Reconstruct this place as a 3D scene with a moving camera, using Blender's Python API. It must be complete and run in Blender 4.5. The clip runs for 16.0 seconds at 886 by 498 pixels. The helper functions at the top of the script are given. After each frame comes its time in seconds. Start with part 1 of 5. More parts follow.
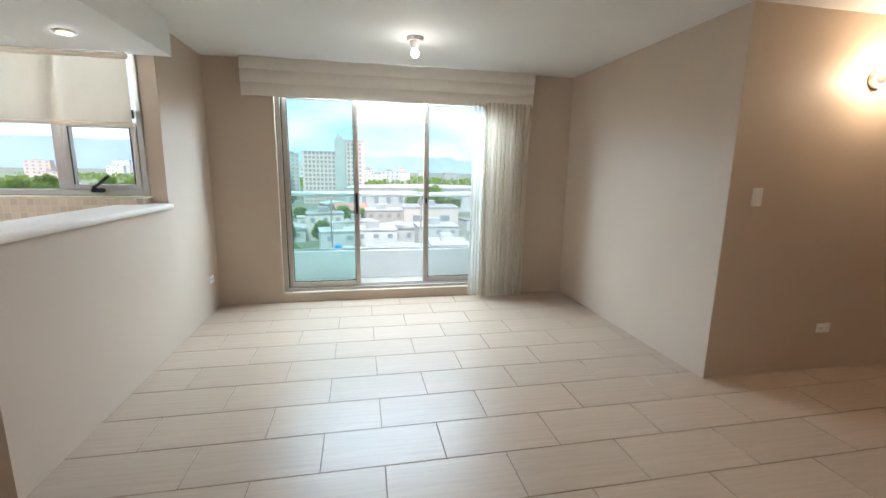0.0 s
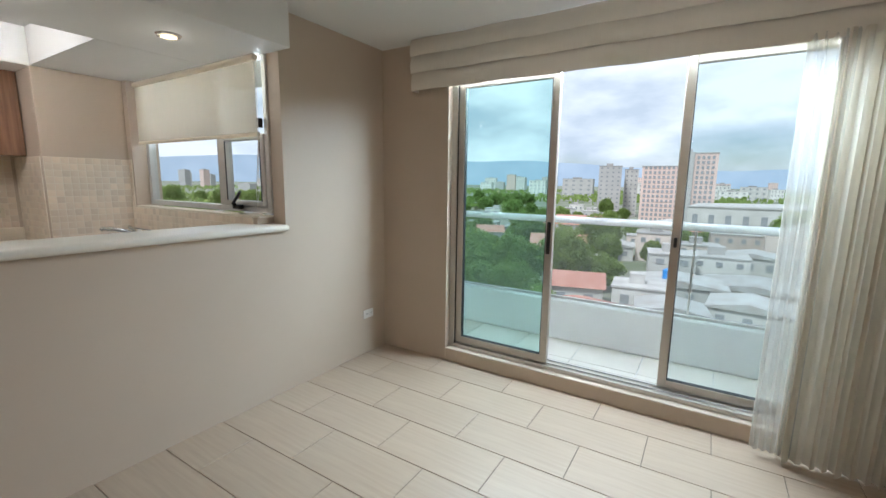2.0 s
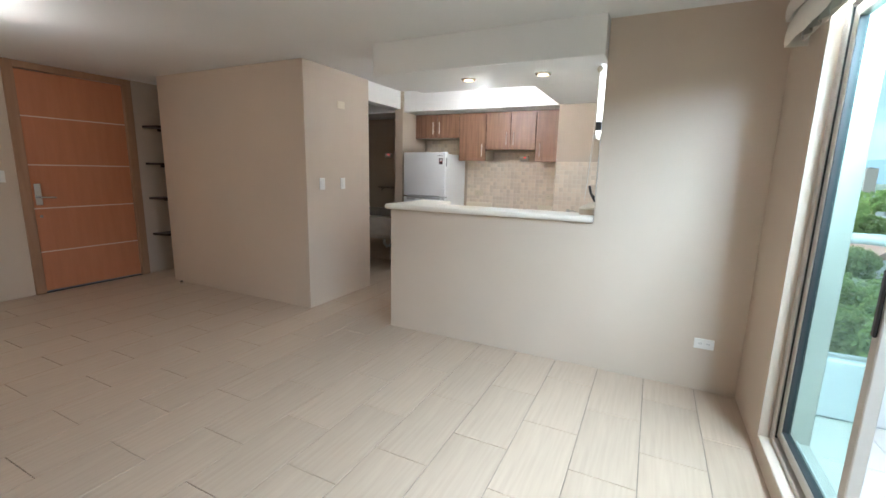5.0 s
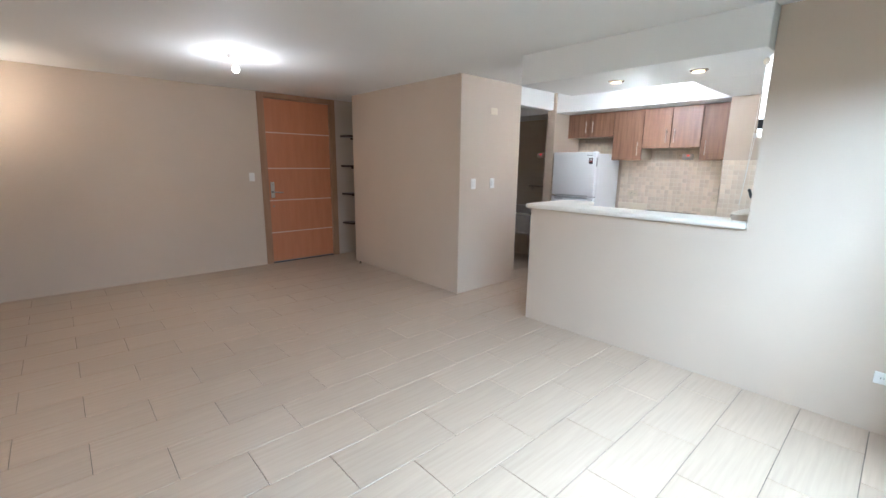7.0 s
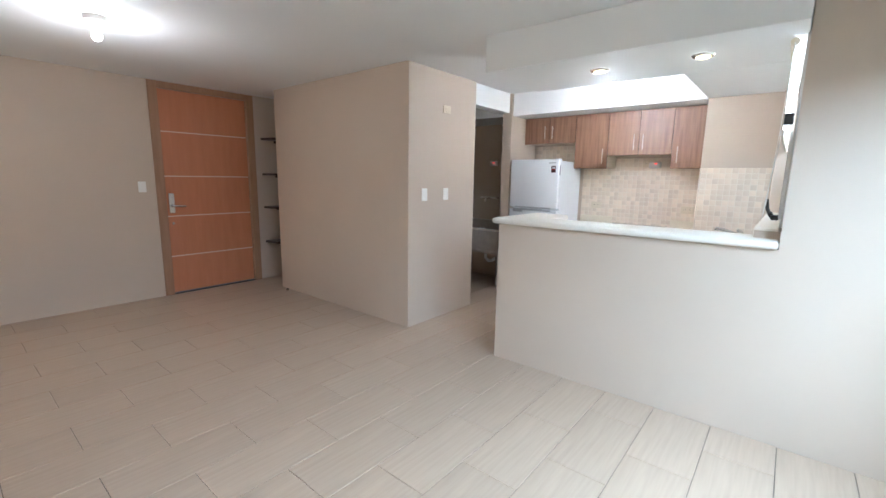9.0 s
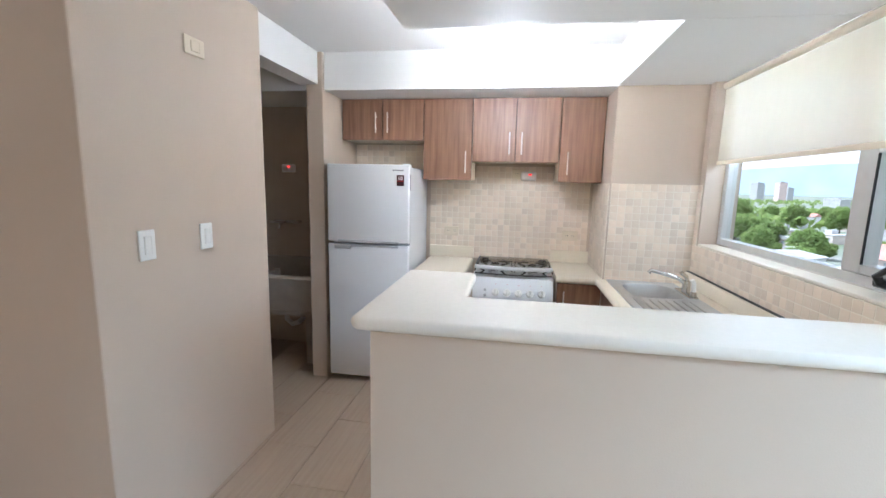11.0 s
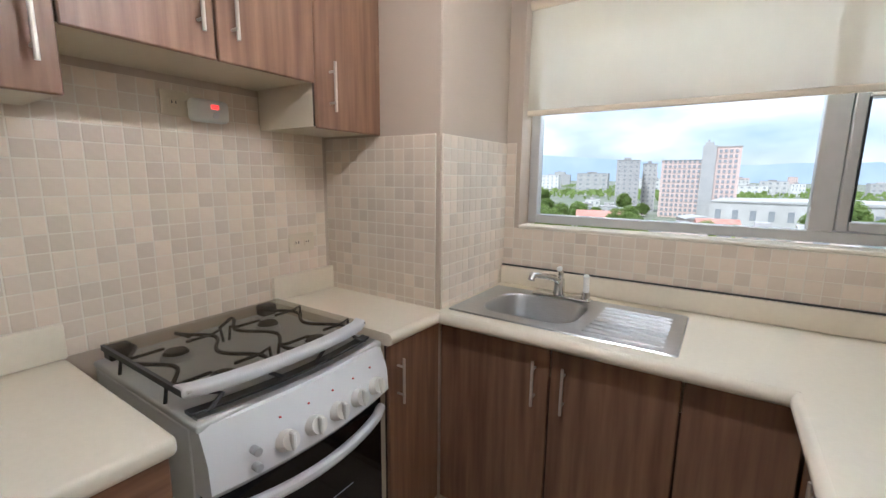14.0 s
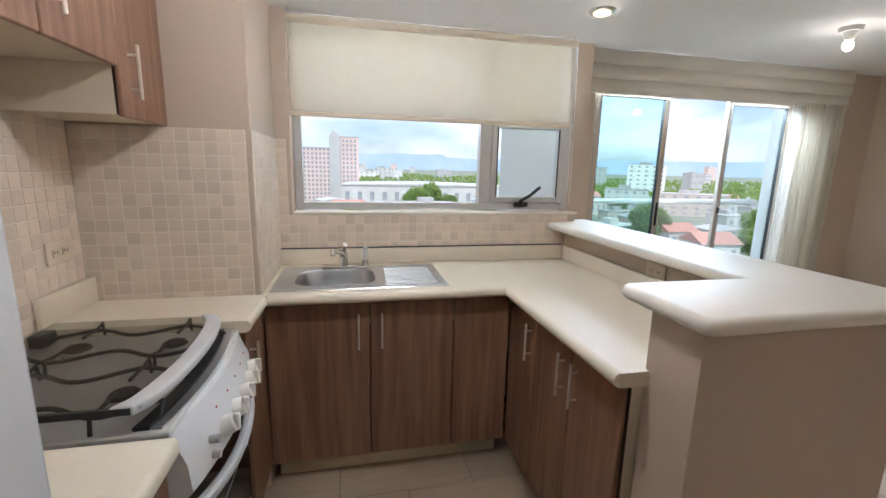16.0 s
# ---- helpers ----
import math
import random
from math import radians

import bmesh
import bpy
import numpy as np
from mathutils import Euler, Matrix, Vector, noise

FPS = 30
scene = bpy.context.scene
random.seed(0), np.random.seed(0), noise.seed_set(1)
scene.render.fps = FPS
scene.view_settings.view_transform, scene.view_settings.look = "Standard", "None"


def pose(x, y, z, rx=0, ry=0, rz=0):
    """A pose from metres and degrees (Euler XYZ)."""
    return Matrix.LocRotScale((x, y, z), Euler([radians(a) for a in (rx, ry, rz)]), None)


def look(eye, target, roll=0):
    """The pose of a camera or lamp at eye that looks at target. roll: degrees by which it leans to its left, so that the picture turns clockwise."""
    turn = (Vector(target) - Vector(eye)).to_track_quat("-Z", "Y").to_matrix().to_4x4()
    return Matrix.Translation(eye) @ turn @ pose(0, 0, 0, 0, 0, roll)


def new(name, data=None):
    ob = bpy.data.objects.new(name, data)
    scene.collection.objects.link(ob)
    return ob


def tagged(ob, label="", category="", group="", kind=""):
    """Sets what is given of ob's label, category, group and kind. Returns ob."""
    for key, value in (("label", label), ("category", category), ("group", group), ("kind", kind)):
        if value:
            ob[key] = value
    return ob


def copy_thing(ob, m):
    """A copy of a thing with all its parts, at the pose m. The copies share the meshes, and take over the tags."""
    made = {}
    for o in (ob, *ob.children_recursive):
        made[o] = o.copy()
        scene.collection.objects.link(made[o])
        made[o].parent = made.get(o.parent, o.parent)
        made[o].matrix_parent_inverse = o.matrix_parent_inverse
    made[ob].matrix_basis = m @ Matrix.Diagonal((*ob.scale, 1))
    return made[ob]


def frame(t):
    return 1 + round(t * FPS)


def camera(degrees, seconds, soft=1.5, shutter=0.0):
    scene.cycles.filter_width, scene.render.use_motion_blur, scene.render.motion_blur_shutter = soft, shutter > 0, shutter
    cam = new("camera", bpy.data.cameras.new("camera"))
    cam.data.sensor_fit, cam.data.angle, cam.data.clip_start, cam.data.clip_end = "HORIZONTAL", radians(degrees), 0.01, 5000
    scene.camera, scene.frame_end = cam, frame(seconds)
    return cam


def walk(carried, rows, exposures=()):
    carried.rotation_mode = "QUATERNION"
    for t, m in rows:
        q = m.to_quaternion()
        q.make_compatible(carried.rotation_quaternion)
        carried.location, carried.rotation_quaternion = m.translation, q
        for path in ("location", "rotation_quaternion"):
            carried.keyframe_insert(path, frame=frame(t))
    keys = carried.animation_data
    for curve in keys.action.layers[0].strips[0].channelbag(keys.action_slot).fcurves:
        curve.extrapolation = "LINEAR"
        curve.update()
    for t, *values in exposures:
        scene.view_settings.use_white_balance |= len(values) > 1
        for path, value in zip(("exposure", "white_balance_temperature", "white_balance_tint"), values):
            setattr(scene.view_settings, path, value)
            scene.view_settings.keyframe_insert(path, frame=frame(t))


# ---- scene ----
cam = camera(92.8, 16.0)
PATH = [
    (0, (-0.079, 0.107, 1.397), (0.303, 2.036, 1.033), 0.9),
    (0.5, (0.194, 0.582, 1.425), (0.294, 2.548, 1.071), 0.9),
    (1, (0.381, 1.018, 1.441), (0.153, 2.976, 1.103), 0.7),
    (1.5, (0.615, 1.462, 1.437), (-0.017, 3.331, 1.107), 0.7),
    (2, (0.79, 1.906, 1.407), (-0.258, 3.58, 1.093), 0.8),
    (2.5, (0.967, 2.373, 1.422), (-0.471, 3.722, 1.091), 1.0),
    (3, (0.978, 2.81, 1.403), (-0.761, 3.743, 1.079), 0.7),
    (3.5, (0.995, 3.254, 1.334), (-0.944, 3.644, 1.039), 0.8),
    (4, (1.159, 3.573, 1.403), (-0.808, 3.46, 1.056), 1.0),
    (5, (1.638, 4.015, 1.421), (-0.128, 3.151, 1.056), 1.3),
    (7.3, (1.797, 4.349, 1.48), (0.492, 2.884, 1.091), 0.8),
    (7.5, (1.802, 4.321, 1.469), (0.495, 2.855, 1.091), 0.9),
    (8, (1.825, 4.172, 1.389), (0.476, 2.738, 1.04), 0.7),
    (8.5, (1.609, 3.971, 1.41), (0.197, 2.599, 1.061), 0.9),
    (9, (1.288, 3.679, 1.423), (-0.239, 2.432, 1.089), 1.0),
    (9.5, (0.889, 3.321, 1.466), (-0.776, 2.262, 1.138), 1.0),
    (10, (0.446, 2.989, 1.519), (-1.351, 2.168, 1.203), 1.3),
    (12.3, (-1.262, 1.76, 1.504), (-3.195, 2.198, 1.236), 1.2),
    (12.5, (-1.415, 1.693, 1.474), (-3.312, 2.273, 1.215), 1.2),
    (13, (-1.757, 1.551, 1.462), (-3.494, 2.499, 1.177), 1.2),
    (13.5, (-2.127, 1.62, 1.396), (-3.623, 2.919, 1.124), 0.7),
    (14, (-2.451, 1.703, 1.398), (-3.539, 3.346, 1.061), 0.6),
    (14.5, (-2.704, 1.78, 1.392), (-3.266, 3.666, 1.036), 1.0),
    (15, (-2.845, 1.758, 1.381), (-2.889, 3.722, 1.005), 1.4),
    (15.5, (-2.925, 1.496, 1.402), (-2.62, 3.437, 1.028), 1.5),
    (16, (-2.949, 1.204, 1.426), (-2.525, 3.122, 1.049), 1.3),
]
EXPOSURES = [(0.0, 0.82, 5600, 8), (1.5, 0.28, 5650, 8), (3.0, 0.2, 5950, 6), (4.0, 0.5, 5900, 6), (5.0, 0.85, 5500, 8), (8.0, 1.26, 5100, 8),
             (10.0, 1.26, 5100, 8), (12.5, 0.85, 5350, 10), (14.0, 0.65, 5500, 10), (16.0, 0.62, 5600, 11)]
walk(cam, [(t, look(eye, target, roll)) for t, eye, target, roll in PATH], EXPOSURES)

# ---- world, sun, window light ----
world = bpy.data.worlds.new("world")
scene.world = world
world.use_nodes = True
wn, wl = world.node_tree.nodes, world.node_tree.links
wn.clear()
w_out, w_bg = wn.new("ShaderNodeOutputWorld"), wn.new("ShaderNodeBackground")
w_sky = wn.new("ShaderNodeTexSky")
w_sky.sky_type, w_sky.sun_disc = "NISHITA", False
w_sky.sun_elevation, w_sky.sun_rotation = radians(58), radians(190)
w_tc, w_map = wn.new("ShaderNodeTexCoord"), wn.new("ShaderNodeMapping")
w_map.inputs["Scale"].default_value = (1.3, 1.3, 3.4)
w_noise, w_noise2 = wn.new("ShaderNodeTexNoise"), wn.new("ShaderNodeTexNoise")
w_noise.inputs["Scale"].default_value, w_noise.inputs["Detail"].default_value = 1.6, 7
w_noise2.inputs["Scale"].default_value, w_noise2.inputs["Detail"].default_value = 3.4, 6
w_cov, w_col = wn.new("ShaderNodeValToRGB"), wn.new("ShaderNodeValToRGB")
w_cov.color_ramp.elements[0].position, w_cov.color_ramp.elements[1].position = 0.30, 0.48
w_col.color_ramp.elements[0].position, w_col.color_ramp.elements[0].color = 0.36, (6.6, 7.2, 7.9, 1)
w_col.color_ramp.elements[1].position, w_col.color_ramp.elements[1].color = 0.62, (11.0, 11.1, 11.2, 1)
w_mix = wn.new("ShaderNodeMix")
w_mix.data_type = "RGBA"
wl.new(w_tc.outputs["Generated"], w_map.inputs["Vector"])
wl.new(w_map.outputs[0], w_noise.inputs["Vector"])
wl.new(w_map.outputs[0], w_noise2.inputs["Vector"])
wl.new(w_noise.outputs["Fac"], w_cov.inputs[0])
wl.new(w_noise2.outputs["Fac"], w_col.inputs[0])
wl.new(w_cov.outputs[0], w_mix.inputs[0])
wl.new(w_sky.outputs[0], w_mix.inputs[6])
wl.new(w_col.outputs[0], w_mix.inputs[7])
wl.new(w_mix.outputs[2], w_bg.inputs[0])
w_bg.inputs[1].default_value = 0.088
wl.new(w_bg.outputs[0], w_out.inputs[0])


def lamp(name, kind, m, energy, color, **settings):
    data = bpy.data.lights.new(name, kind)
    data.energy, data.color = energy, color
    if kind == "AREA":
        data.shape, data.size, data.size_y = "RECTANGLE", settings["w"], settings["h"]
    elif kind == "POINT":
        data.shadow_soft_size = settings["r"]
    ob = new(name, data)
    ob.matrix_world = m
    return ob


sun_ob = lamp("sun", "SUN", look((-20, -60, 100), (0, 0, 0)), 3.8, (1.0, 0.96, 0.9))
sun_ob.data.angle = radians(12)
# skylight standing in the heads of the two window openings
lamp("balcony_skylight", "AREA", look((0.27, 5.12, 2.34), (0.27, 3.0, 1.8)), 158, (0.80, 0.93, 1.0), w=2.2, h=0.36)
lamp("kitchen_skylight", "AREA", look((-2.43, 3.735, 1.955), (-2.43, 2.4, 1.955)), 13, (0.92, 0.97, 1.0), w=1.54, h=0.46)
WARM = (1.0, 0.90, 0.79)
lamp("living_bulb_light", "POINT", pose(0.37, 3.63, 2.12), 1.5, WARM, r=0.04)
lamp("dining_bulb_light", "POINT", pose(0.45, 0.03, 2.06), 7.5, WARM, r=0.04)
lamp("kitchen_bulb_light", "POINT", pose(-2.74, 2.30, 2.10), 15.5, (1.0, 0.93, 0.85), r=0.04)
lamp("sconce_light", "POINT", pose(3.25, 2.28, 2.06), 9, (1.0, 0.70, 0.42), r=0.05)
lamp("entry_sconce_light", "POINT", pose(2.28, -1.45, 2.03), 4.5, (1.0, 0.76, 0.52), r=0.05)
for y in (2.55, 3.17):
    lamp("downlight_light", "POINT", pose(-1.77, y, 2.12), 0.22, (1.0, 0.88, 0.7), r=0.03)

# ---- materials ----


def mat(name, c1, c2=None, scale=4.0, rough=0.6, bump=0.0, bscale=60.0, metal=0.0, stretch=(1, 1, 1), vary=0.0, detail=4.0, emit=0.0, spec=0.5, coord="Object"):
    m = bpy.data.materials.new(name)
    m.use_nodes = True
    n, l = m.node_tree.nodes, m.node_tree.links
    b = n["Principled BSDF"]
    b.inputs["Roughness"].default_value, b.inputs["Metallic"].default_value = rough, metal
    b.inputs["Specular IOR Level"].default_value = spec
    tc, mp = n.new("ShaderNodeTexCoord"), n.new("ShaderNodeMapping")
    mp.inputs["Scale"].default_value = stretch
    l.new(tc.outputs[coord], mp.inputs["Vector"])
    c2 = c2 or tuple(v * 0.9 for v in c1)
    nz, ramp = n.new("ShaderNodeTexNoise"), n.new("ShaderNodeValToRGB")
    nz.inputs["Scale"].default_value, nz.inputs["Detail"].default_value = scale, detail
    ramp.color_ramp.elements[0].position, ramp.color_ramp.elements[1].position = 0.3, 0.7
    ramp.color_ramp.elements[0].color, ramp.color_ramp.elements[1].color = (*c1, 1), (*c2, 1)
    l.new(mp.outputs[0], nz.inputs["Vector"])
    l.new(nz.outputs["Fac"], ramp.inputs[0])
    out = ramp.outputs[0]
    if vary:
        oi, hsv, mr = n.new("ShaderNodeObjectInfo"), n.new("ShaderNodeHueSaturation"), n.new("ShaderNodeMapRange")
        mr.inputs[3].default_value, mr.inputs[4].default_value = 1 - vary, 1 + vary
        l.new(oi.outputs["Random"], mr.inputs[0])
        l.new(mr.outputs[0], hsv.inputs["Value"])
        l.new(out, hsv.inputs["Color"])
        out = hsv.outputs[0]
    l.new(out, b.inputs["Base Color"])
    if bump:
        bn, bp = n.new("ShaderNodeTexNoise"), n.new("ShaderNodeBump")
        bn.inputs["Scale"].default_value, bn.inputs["Detail"].default_value = bscale, 3
        bp.inputs["Strength"].default_value, bp.inputs["Distance"].default_value = bump, 0.01
        l.new(mp.outputs[0], bn.inputs["Vector"])
        l.new(bn.outputs["Fac"], bp.inputs["Height"])
        l.new(bp.outputs[0], b.inputs["Normal"])
    if emit:
        b.inputs["Emission Color"].default_value = (*c1, 1)
        b.inputs["Emission Strength"].default_value = emit
    return m


def glass(name, color, rough=0.0):
    """Thin window glass: clear with a Fresnel gloss."""
    m = bpy.data.materials.new(name)
    m.use_nodes = True
    n, l = m.node_tree.nodes, m.node_tree.links
    n.remove(n["Principled BSDF"])
    tr, gl, mx, fr = n.new("ShaderNodeBsdfTransparent"), n.new("ShaderNodeBsdfGlossy"), n.new("ShaderNodeMixShader"), n.new("ShaderNodeLayerWeight")
    pw, sc = n.new("ShaderNodeMath"), n.new("ShaderNodeMath")
    pw.operation, sc.operation = "POWER", "MULTIPLY_ADD"
    pw.inputs[1].default_value = 4.0
    sc.inputs[1].default_value, sc.inputs[2].default_value = 0.25, 0.015
    tr.inputs[0].default_value = (*color, 1)
    gl.inputs["Roughness"].default_value = rough
    fr.inputs[0].default_value = 0.5
    l.new(fr.outputs["Facing"], pw.inputs[0])
    l.new(pw.outputs[0], sc.inputs[0])
    l.new(sc.outputs[0], mx.inputs[0])
    l.new(tr.outputs[0], mx.inputs[1])
    l.new(gl.outputs[0], mx.inputs[2])
    l.new(mx.outputs[0], n["Material Output"].inputs[0])
    return m


def cloth(name, color, through_fac, clear, weave=0.0):
    """Thin woven cloth that lets light through; clear is the share of open weave."""
    m = bpy.data.materials.new(name)
    m.use_nodes = True
    n, l = m.node_tree.nodes, m.node_tree.links
    n.remove(n["Principled BSDF"])
    d, t, c = n.new("ShaderNodeBsdfDiffuse"), n.new("ShaderNodeBsdfTranslucent"), n.new("ShaderNodeBsdfTransparent")
    m1, m2 = n.new("ShaderNodeMixShader"), n.new("ShaderNodeMixShader")
    tc, nz, ramp = n.new("ShaderNodeTexCoord"), n.new("ShaderNodeTexNoise"), n.new("ShaderNodeValToRGB")
    mp = n.new("ShaderNodeMapping")
    mp.inputs["Scale"].default_value = (1, 1, 0.25)
    nz.inputs["Scale"].default_value, nz.inputs["Detail"].default_value = 22, 5
    ramp.color_ramp.elements[0].color = (*[v * 0.93 for v in color], 1)
    ramp.color_ramp.elements[1].color = (*color, 1)
    l.new(tc.outputs["Object"], mp.inputs[0])
    l.new(mp.outputs[0], nz.inputs["Vector"])
    l.new(nz.outputs["Fac"], ramp.inputs[0])
    for s in (d, t):
        l.new(ramp.outputs[0], s.inputs[0])
    m1.inputs[0].default_value, m2.inputs[0].default_value = through_fac, clear
    l.new(d.outputs[0], m1.inputs[1])
    l.new(t.outputs[0], m1.inputs[2])
    l.new(m1.outputs[0], m2.inputs[1])
    l.new(c.outputs[0], m2.inputs[2])
    l.new(m2.outputs[0], n["Material Output"].inputs[0])
    return m


M_WALL = mat("beige_paint", (0.56, 0.458, 0.36), (0.535, 0.435, 0.34), 1.6, 0.55, 0.06, 180)
M_CEIL = mat("white_ceiling_paint", (0.80, 0.785, 0.76), (0.77, 0.755, 0.73), 1.2, 0.7, 0.05, 150)
M_TILE = mat("beige_floor_tile", (0.465, 0.36, 0.265), (0.405, 0.308, 0.222), 5.0, 0.38, 0.03, 30, stretch=(0.5, 9, 1), vary=0.035, detail=8)
M_GROUT = mat("grey_grout", (0.20, 0.165, 0.13), (0.15, 0.12, 0.095), 30, 0.9)
M_MOSAIC = mat("beige_mosaic", (0.76, 0.65, 0.53), (0.70, 0.585, 0.465), 9, 0.35, 0.05, 60, vary=0.095)
M_MGROUT = mat("cream_grout", (0.80, 0.73, 0.62), (0.76, 0.69, 0.58), 14, 0.6)
M_WOOD = mat("walnut_laminate", (0.30, 0.165, 0.098), (0.165, 0.083, 0.048), 5, 0.42, 0.05, 40, stretch=(7, 7, 0.45), vary=0.06, detail=7)
M_WOODH = mat("walnut_laminate_across", (0.30, 0.165, 0.098), (0.175, 0.088, 0.05), 5, 0.42, 0.05, 40, stretch=(7, 0.5, 9), vary=0.06, detail=7)
# near-black brown that paints the shade in the gaps between cabinet doors
M_GAP = mat("dark_door_gap_shade", (0.06, 0.033, 0.02), (0.045, 0.025, 0.015), 6, 0.5)
M_CARC = mat("cream_carcass", (0.70, 0.61, 0.47), (0.67, 0.58, 0.44), 5, 0.5)
M_TOP = mat("cream_worktop", (0.78, 0.70, 0.565), (0.755, 0.675, 0.54), 60, 0.46, 0.02, 300)
M_BAR = mat("pale_cream_bar_top", (0.80, 0.745, 0.655), (0.775, 0.72, 0.63), 50, 0.42, 0.02, 300)
M_WHITE = mat("white_enamel", (0.80, 0.80, 0.81), (0.785, 0.785, 0.795), 3, 0.22)
M_PLASTIC = mat("white_plastic", (0.80, 0.78, 0.74), (0.78, 0.76, 0.72), 8, 0.35)
M_STEEL = mat("brushed_steel", (0.60, 0.60, 0.60), (0.50, 0.50, 0.50), 30, 0.3, 0.03, 80, metal=1.0, stretch=(1, 20, 20))
M_CHROME = mat("satin_chrome", (0.70, 0.69, 0.66), (0.66, 0.65, 0.62), 20, 0.2, metal=1.0)
M_HANDLE = mat("satin_bar_metal", (0.66, 0.59, 0.52), (0.60, 0.54, 0.47), 20, 0.42, metal=0.55)
M_GREY = mat("silver_plastic", (0.50, 0.50, 0.51), (0.47, 0.47, 0.48), 12, 0.35, metal=0.35)
M_HOB = mat("pale_steel_hob", (0.58, 0.58, 0.57), (0.52, 0.52, 0.51), 8, 0.3, metal=0.3)
M_SILVER = mat("silver_paint", (0.66, 0.66, 0.67), (0.62, 0.62, 0.63), 8, 0.32, metal=0.2)
M_BLACK = mat("black_plastic", (0.012, 0.012, 0.012), (0.02, 0.02, 0.02), 12, 0.35)
M_IRON = mat("black_cast_iron", (0.018, 0.018, 0.018), (0.03, 0.03, 0.03), 40, 0.55, 0.1, 200)
M_OVEN = mat("black_oven_glass", (0.006, 0.006, 0.007), (0.009, 0.009, 0.01), 5, 0.06)
M_ALU = mat("champagne_aluminium", (0.53, 0.48, 0.425), (0.50, 0.455, 0.40), 14, 0.36, metal=0.45)
M_ALUW = mat("silver_aluminium", (0.62, 0.61, 0.59), (0.58, 0.57, 0.55), 14, 0.34, metal=0.4)
M_RUB = mat("black_seal", (0.015, 0.015, 0.015), (0.02, 0.02, 0.02), 10, 0.6)
M_DOOR = mat("reddish_door_laminate", (0.53, 0.205, 0.10), (0.47, 0.175, 0.08), 3, 0.38, 0.03, 60, stretch=(5, 5, 0.6), detail=6)
M_JAMB = mat("brown_door_frame", (0.36, 0.205, 0.118), (0.30, 0.165, 0.092), 4, 0.45, 0.03, 60, stretch=(6, 6, 0.5))
M_INLAY = mat("pale_door_inlay", (0.72, 0.56, 0.43), (0.66, 0.50, 0.38), 5, 0.4)
M_DARKW = mat("dark_shelf_board", (0.035, 0.022, 0.016), (0.05, 0.03, 0.022), 6, 0.45)
M_BULB = mat("lit_bulb", (1.0, 0.86, 0.66), (1.0, 0.86, 0.66), 1, 0.3, emit=14)
M_LED = mat("red_led", (1.0, 0.04, 0.03), (1.0, 0.04, 0.03), 1, 0.3, emit=1.3)
M_LENS = mat("lit_downlight_lens", (1.0, 0.82, 0.50), (1.0, 0.82, 0.50), 1, 0.3, emit=1.2)
M_STONE = mat("laundry_concrete", (0.46, 0.40, 0.34), (0.38, 0.33, 0.28), 10, 0.7, 0.1, 80)
M_RED = mat("red_sticker", (0.55, 0.03, 0.03), (0.5, 0.025, 0.025), 5, 0.4)
M_MAROON = mat("dark_red_sticker", (0.05, 0.008, 0.009), (0.04, 0.007, 0.008), 5, 0.3)
M_PAPER = mat("white_print", (0.8, 0.8, 0.8), (0.78, 0.78, 0.78), 5, 0.5)
M_PRINT = mat("grey_print", (0.2, 0.2, 0.21), (0.18, 0.18, 0.19), 5, 0.5)
M_TINT = glass("teal_tinted_glass", (0.81, 0.945, 0.928))
M_TINT2 = glass("pale_tinted_glass", (0.93, 0.97, 0.972))
M_CLEAR = glass("clear_glass", (0.97, 0.98, 0.98))
# railing glass: a patchy pale share mixed in paints its hazy reflection
M_RAIL = glass("veiled_railing_glass", (0.95, 0.97, 0.97))
dn, dl = M_RAIL.node_tree.nodes, M_RAIL.node_tree.links
d_veil, d_mix, d_noise, d_map = dn.new("ShaderNodeBsdfTranslucent"), dn.new("ShaderNodeMixShader"), dn.new("ShaderNodeTexNoise"), dn.new("ShaderNodeMapRange")
d_noise.inputs["Scale"].default_value, d_noise.inputs["Detail"].default_value = 2.5, 5
d_map.inputs[3].default_value, d_map.inputs[4].default_value = 0.0, 0.13
d_veil.inputs[0].default_value = (0.85, 0.85, 0.84, 1)
clear_out = dn["Material Output"].inputs[0].links[0].from_socket
dl.new(d_noise.outputs["Fac"], d_map.inputs[0])
dl.new(d_map.outputs[0], d_mix.inputs[0])
dl.new(clear_out, d_mix.inputs[1])
dl.new(d_veil.outputs[0], d_mix.inputs[2])
dl.new(d_mix.outputs[0], dn["Material Output"].inputs[0])
M_LID = glass("smoked_lid_glass", (0.82, 0.81, 0.78))
M_SHEER = cloth("sheer_curtain_cloth", (0.74, 0.68, 0.57), 0.26, 0.07)
M_VOILE = cloth("voile_edge", (0.86, 0.83, 0.76), 0.4, 0.45)
M_VAL = cloth("valance_cloth", (0.74, 0.69, 0.61), 0.03, 0.0)
M_BLIND = cloth("cream_roller_cloth", (0.70, 0.64, 0.52), 0.06, 0.26)
M_EXT = mat("white_render", (0.78, 0.79, 0.79), (0.73, 0.74, 0.745), 2.5, 0.8, 0.08, 90)
M_BTILE = mat("pale_balcony_tile", (0.68, 0.64, 0.58), (0.63, 0.59, 0.53), 5, 0.4, 0.03, 40, vary=0.03)

# ---- mesh tools ----


